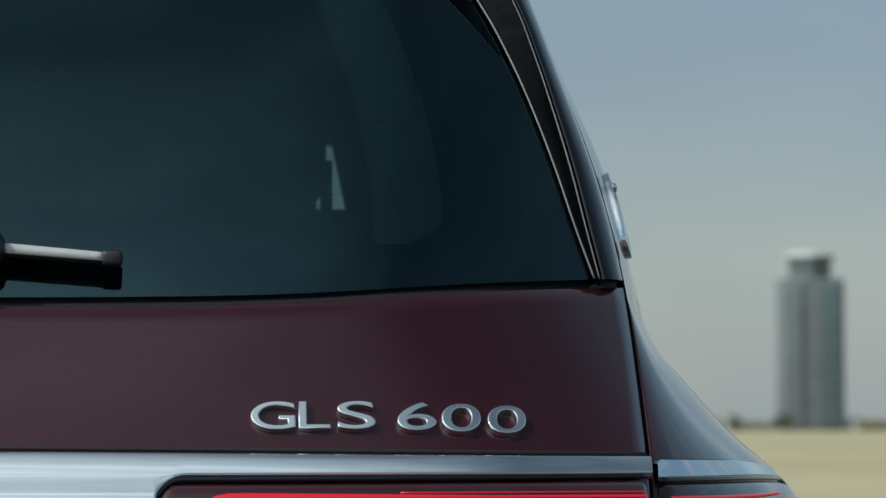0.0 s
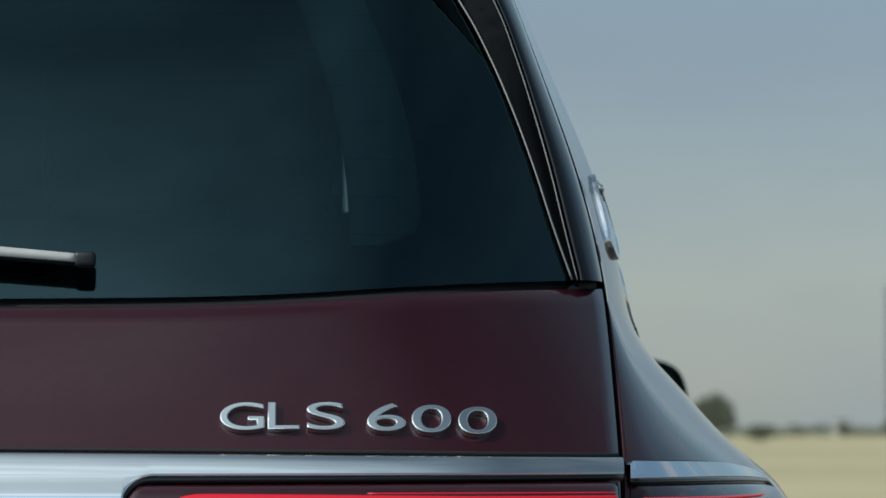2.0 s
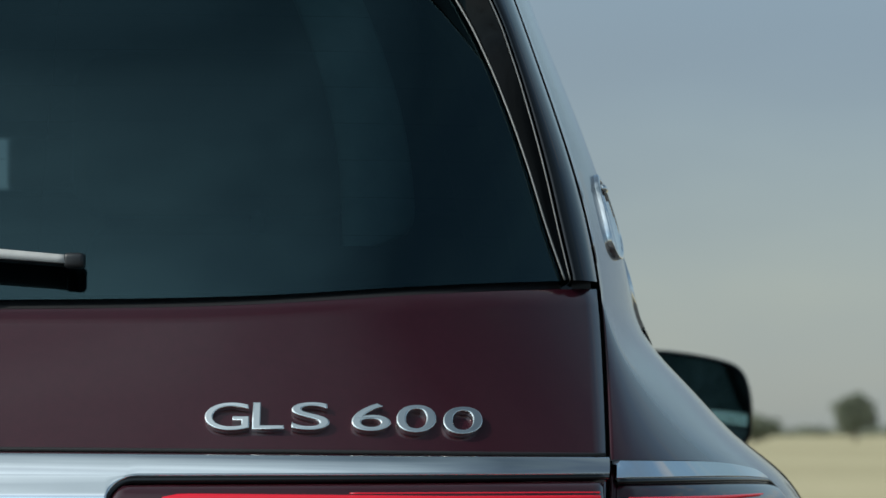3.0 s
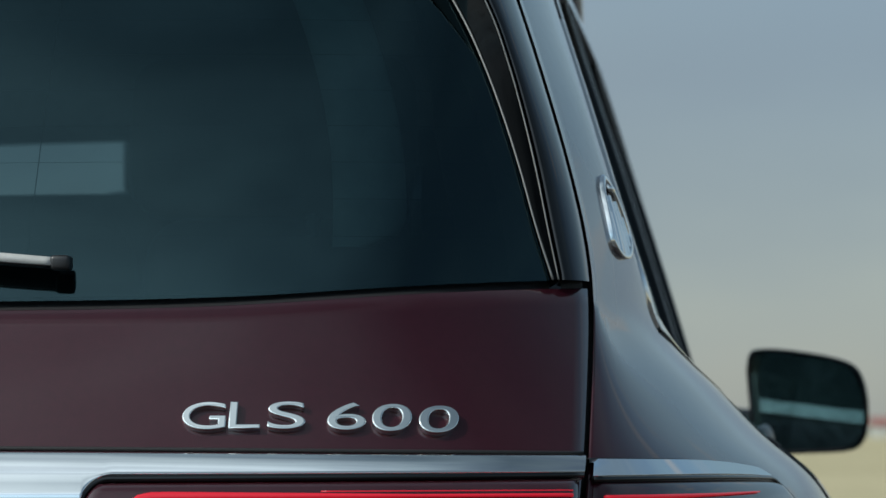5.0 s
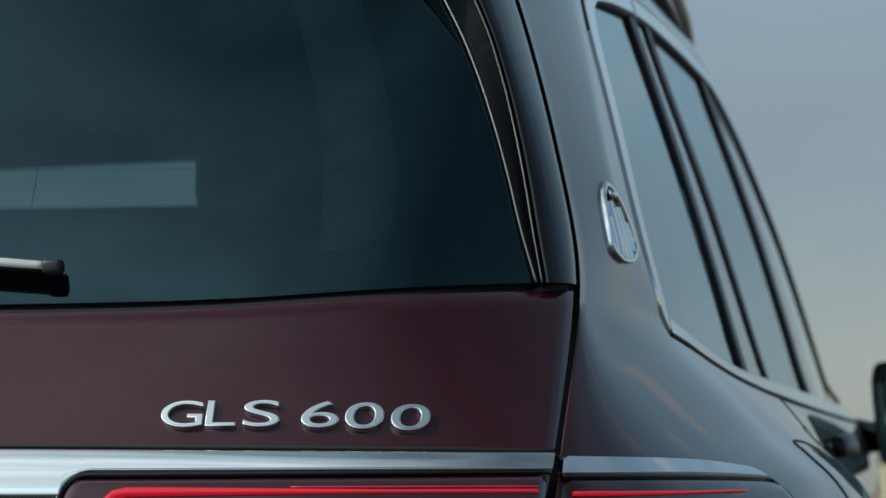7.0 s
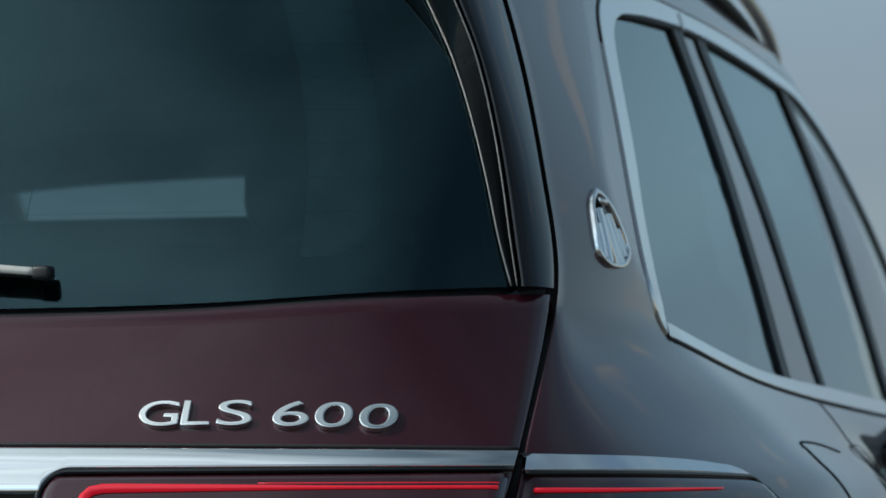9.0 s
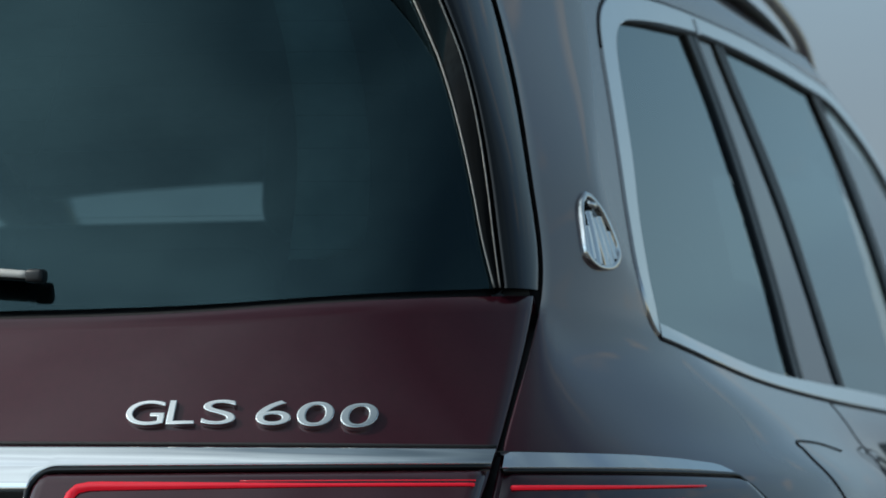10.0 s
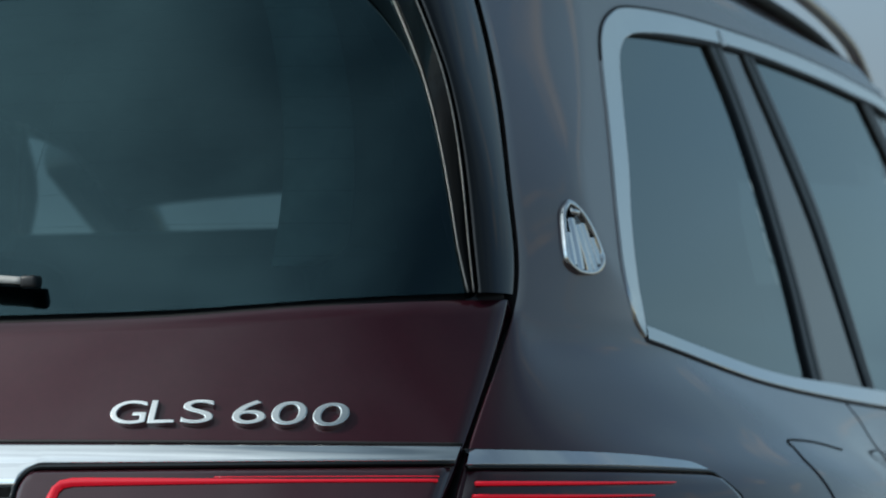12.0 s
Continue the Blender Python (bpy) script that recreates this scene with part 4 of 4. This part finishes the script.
def build_cabin():
    def seat(x, y, w, top, head, pad=0.27):
        def cushion(sx, sy, sz, at, lean):
            return box(sx, sy, sz, at, min(sx, sy, sz) * 0.38, 4, pose(0, 0, 0, lean))
        st = part("seat_back", cushion(w, 0.16, 0.70, (x, y, top - 0.35), -10), LEATHER, car, "dark leather seat back")
        if head:
            inward = 0.0 if pad < 0.3 else (0.1075 if x > 0 else -0.045)
            part("headrest", cushion(pad, 0.11, 0.19, (x - inward, y - 0.02, top + 0.085), -6), LEATHER, st)
            for d in (-0.06, 0.06):
                part("headrest_post", tube([(x + d, y - 0.04, top - 0.03), (x + d, y - 0.045, top + 0.05)], 0.007, 8), BRUSHED, st)
        part("seat_cushion", cushion(w, 0.52, 0.16, (x, y + 0.30, top - 0.66), 0), LEATHER, st)

    for x in (-0.41, 0.41):
        seat(x, 1.30, 0.54, 1.34, True, 0.35 if x < 0 else 0.335)
    seat(0.0, 1.32, 0.30, 1.35, False)
    seat(-0.39, 2.35, 0.50, 1.17, True)
    seat(0.345, 2.35, 0.50, 1.335, True)
    part("seat_ledge", box(0.92, 0.10, 0.16, (0, 1.36, 1.284), 0.015, 2), LEATHER, car)
    part("load_floor", box(1.30, 1.0, 0.04, (0, 0.75, 0.80), 0.01), LINING, car)
    mr = part("cabin_mirror", box(0.25, 0.05, 0.085, (-0.02, 3.02, 1.43), 0.02, 3), SATIN, car, "black cabin mirror")
    part("sensor_housing", box(0.20, 0.10, 0.13, (-0.02, 3.06, 1.52), 0.025, 3), SATIN, mr)
    part("dashboard", box(1.35, 0.35, 0.22, (0, 3.55, 1.02), 0.07, 4), LEATHER, car)
    for s in (1, -1):
        # pillar lining beside the rear window
        rows = []
        for z in np.linspace(1.14, 1.66, 24):
            f = (z - 1.14) / 0.52
            x0 = GAP_X(z) - 0.055
            rows.append([(s * (x0 - 0.05 - 0.01 * math.sin(f * 6)), GAP_Y(z) - 0.06 + 0.02, z), (s * (x0 - 0.03), GAP_Y(z) + 0.02, z), (s * (x0 - 0.015), GAP_Y(z) + 0.12, z), (s * (side_x(GAP_Y(z) + 0.3, z) - 0.05), GAP_Y(z) + 0.30, z)])
        part("pillar_lining", loft(rows), LEATHER, car)
        # tailgate lining beside the pane, with a rounded lower corner
        rows = []
        for z in np.linspace(1.243, 1.70, 40):
            r = max(0.0, 1 - (z - 1.243) / 0.032)
            x1 = GATE_LINING(z) - 0.034 * (1 - math.sqrt(max(0.0, 1 - r * r)))
            x0 = GATE_LINING(z) - 0.064
            rows.append([(s * x, glass_y(x, z) + d, z) for x, d in ((x0, 0.05), (x0 + 0.003, 0.022), (x0 + (x1 - x0) * 0.3, 0.018), (x0 + (x1 - x0) * 0.7, 0.018), (max(x1 - 0.003, x0 + 0.004), 0.021), (max(x1, x0 + 0.006), 0.05))])
        part("gate_lining", loft(rows), PALE_LINING, car, "grey lining of the tailgate beside the pane")
        part("centre_pillar_lining", box(0.17, 0.16, 0.62, (s * 0.583, 1.46, 1.36), 0.03, 3, pose(0, 0, 0, 0, -12 * s, 0)), LINING, car)


build_cabin()


# ---- distant things ----
def build_tower():
    base = Vector((132.3, 900.0, 0))
    tw = thing("control_tower", "tall grey concrete control tower with a dark cab", "tower", at=base)
    part("shaft", box(14.0, 12.0, 33.5, (0, 0, 16.75), 0.6, 2), CONCRETE, tw)
    for x, w in ((-3.2, 0.9), (1.1, 0.9)):
        part("pilaster", box(w, 0.5, 32.5, (x, -6.2, 16.3), 0.1), CONCRETE, tw)
    # right half darker and greener: the shaft's shade is put into its colour
    part("dark_bay", box(5.2, 0.5, 31.0, (4.0, -6.1, 16.0), 0.1), CONCRETE_DARK, tw, "dark green half of the shaft, shade painted in")
    for z in np.arange(3.0, 32.0, 2.9):
        part("floor_band", box(5.3, 0.6, 0.35, (4.0, -6.2, z), 0.05), CONCRETE, tw)
    ring = lambda r, z: [(r * math.cos(a), r * math.sin(a), z) for a in np.linspace(0, math.tau, 8, endpoint=False)]
    part("cab_base", loft([ring(4.6, 33.4), ring(5.0, 35.2)], closed=True, caps=True), CONCRETE, tw, smooth=False)
    part("cab_glass", loft([ring(4.6, 35.2), ring(5.4, 38.2)], closed=True, caps=True), CONCRETE_DARK, tw, "dark glazed cab", smooth=False)
    part("cab_roof", loft([ring(5.6, 38.2), ring(5.5, 38.9), ring(3.0, 39.6)], closed=True, caps=True), SHED, tw, smooth=False)
    tw.scale = (1.02, 1.02, 1.05)


build_tower()


def build_bush(x, y, w, h, leaf, label, name="bush", trunk=0.25, seed=1):
    """A tapered trunk with limbs and a crown of many small clumps."""
    rng = random.Random(seed)
    th = thing(name, label, name, at=(x, y, 0))
    bm = tube([(0, 0, -0.1), (0.05 * w, 0, h * trunk), (0.0, 0, h * 0.75)], lambda f: w * 0.035 * (1 - 0.75 * f), 7)
    for k in range(6):
        a = k * 1.05 + rng.random()
        tube([(0, 0, h * trunk * 0.8), (math.cos(a) * w * 0.15, math.sin(a) * w * 0.15, h * (0.35 + 0.1 * rng.random())), (math.cos(a) * w * 0.33, math.sin(a) * w * 0.33, h * (0.55 + 0.25 * rng.random()))], lambda f: w * 0.016 * (1 - 0.7 * f), 5, bm)
    part("trunk", bm, BARK, th)
    verts, faces = [], []
    for k in range(900):
        while True:
            p = Vector((rng.uniform(-1, 1), rng.uniform(-1, 1), rng.uniform(-1, 1)))
            if 0.25 < p.length < 1:
                break
        p *= 0.75 + 0.35 * noise.noise(p * 1.7 + Vector((seed, 0, 0)))
        c = Vector((p.x * w * 0.5, p.y * w * 0.5, h * (0.5 + trunk * 0.4) + p.z * h * (0.5 - trunk * 0.35)))
        for q in range(3):
            d = Vector((rng.gauss(0, 1), rng.gauss(0, 1), rng.gauss(0, 1))).normalized()
            e = d.cross(Vector((rng.gauss(0, 1), rng.gauss(0, 1), rng.gauss(0, 1)))).normalized()
            r = w * 0.035 * rng.uniform(0.6, 1.4)
            o = c + Vector((rng.gauss(0, 1), rng.gauss(0, 1), rng.gauss(0, 1))) * w * 0.025
            i = len(verts)
            verts += [o - d * r, o + e * r * 0.6, o + d * r, o - e * r * 0.6]
            faces.append((i, i + 1, i + 2, i + 3))
    me = bpy.data.meshes.new("crown")
    me.from_pydata([v[:] for v in verts], [], faces)
    me.materials.append(leaf)
    cr = new("crown", me)
    cr.parent = th
    return th


# (place across at its distance, distance, width, height, leaf, label)
for n, (x, y, w, h, leaf, label) in enumerate((
        (37.9, 400, 6.4, 5.4, LEAF, "round grey-green tree standing alone in the field"),
        (27.5, 400, 6.4, 2.9, LEAF, "low wide green bush at the field's edge"),
        (120.5, 860, 6.0, 4.4, LEAF, "green bush beside the tower's foot"),
        (136.5, 840, 6.5, 2.2, LEAF_DRY, "low yellowing bush before the tower"),
        (112.0, 880, 5.0, 3.0, LEAF, "low dull green bush at the field's edge"),
        (9.5, 420, 5.0, 4.6, LEAF, "grey-green tree at the field's edge"),
        (46.0, 430, 4.2, 2.0, LEAF, "low dull green bush at the field's edge"))):
    build_bush(x, y, w, h, leaf, label, "tree" if h > 4 else "bush", 0.10 if h > 4 else 0.06, seed=n + 3)


def build_hedge():
    """Far dark scrub along the horizon."""
    rng = random.Random(5)
    verts, faces = [], []
    for k in range(9000):
        x = rng.uniform(-420, 520)
        hmax = 2.0 + 1.6 * noise.noise(Vector((x * 0.03, 3, 0))) + 0.8 * noise.noise(Vector((x * 0.2, 7, 0)))
        o = Vector((x, 1000 + rng.uniform(-8, 8), rng.uniform(0, max(0.6, hmax))))
        r = rng.uniform(0.5, 1.3)
        d = Vector((rng.gauss(0, 1), rng.gauss(0, 1), rng.gauss(0, 1))).normalized() * r
        e = d.cross(Vector((rng.gauss(0, 1), rng.gauss(0, 1), rng.gauss(0, 1)))).normalized() * r * 0.7
        i = len(verts)
        verts += [o - d, o + e, o + d, o - e]
        faces.append((i, i + 1, i + 2, i + 3))
    me = bpy.data.meshes.new("far_scrub")
    me.from_pydata([v[:] for v in verts], [], faces)
    me.materials.append(LEAF)
    tagged(new("far_scrub", me), "low dark scrub along the far edge of the field", "scrub", kind="stuff")


build_hedge()


def build_shed(x, y, w, d, h):
    th = thing("shed", "low pale flat-roofed shed at the field's edge", "shed", "sheds", at=(x, y, 0))
    part("wall", box(w, d, h, (0, 0, h / 2), 0.05), SHED, th)
    part("roof", box(w + 0.6, d + 0.6, 0.35, (0, 0, h + 0.17), 0.05), CONCRETE, th)
    part("door", box(1.2, 0.1, 2.1, (w * 0.2, -d / 2 - 0.03, 1.05), 0.02), CONCRETE_DARK, th)


build_shed(114.5, 905, 3.2, 4, 3.4)
build_shed(143.5, 930, 9.0, 6, 2.6)


def build_hangar(x, y, w, d, h):
    th = thing("hangar", "low pale hangar with a faded red roof", "hangar", "hangars", at=(x, y, 0))
    part("wall", box(w, d, h * 0.6, (0, 0, h * 0.3), 0.05), SHED, th)
    rows = [[(-w / 2 - 0.3, v, z), (w / 2 + 0.3, v, z)] for v, z in ((-d / 2 - 0.4, h * 0.6), (-d / 2 - 0.4, h * 0.64), (0, h), (d / 2 + 0.4, h * 0.64), (d / 2 + 0.4, h * 0.6))]
    part("roof", loft(rows), RED_ROOF, th, "faded red pitched roof")
    part("door", box(w * 0.4, 0.12, h * 0.45, (0, -d / 2 - 0.03, h * 0.225), 0.02), CONCRETE_DARK, th)


build_hangar(28.0, 700, 12.0, 9, 3.6)
build_hangar(-9.0, 700, 5.0, 7, 4.6)
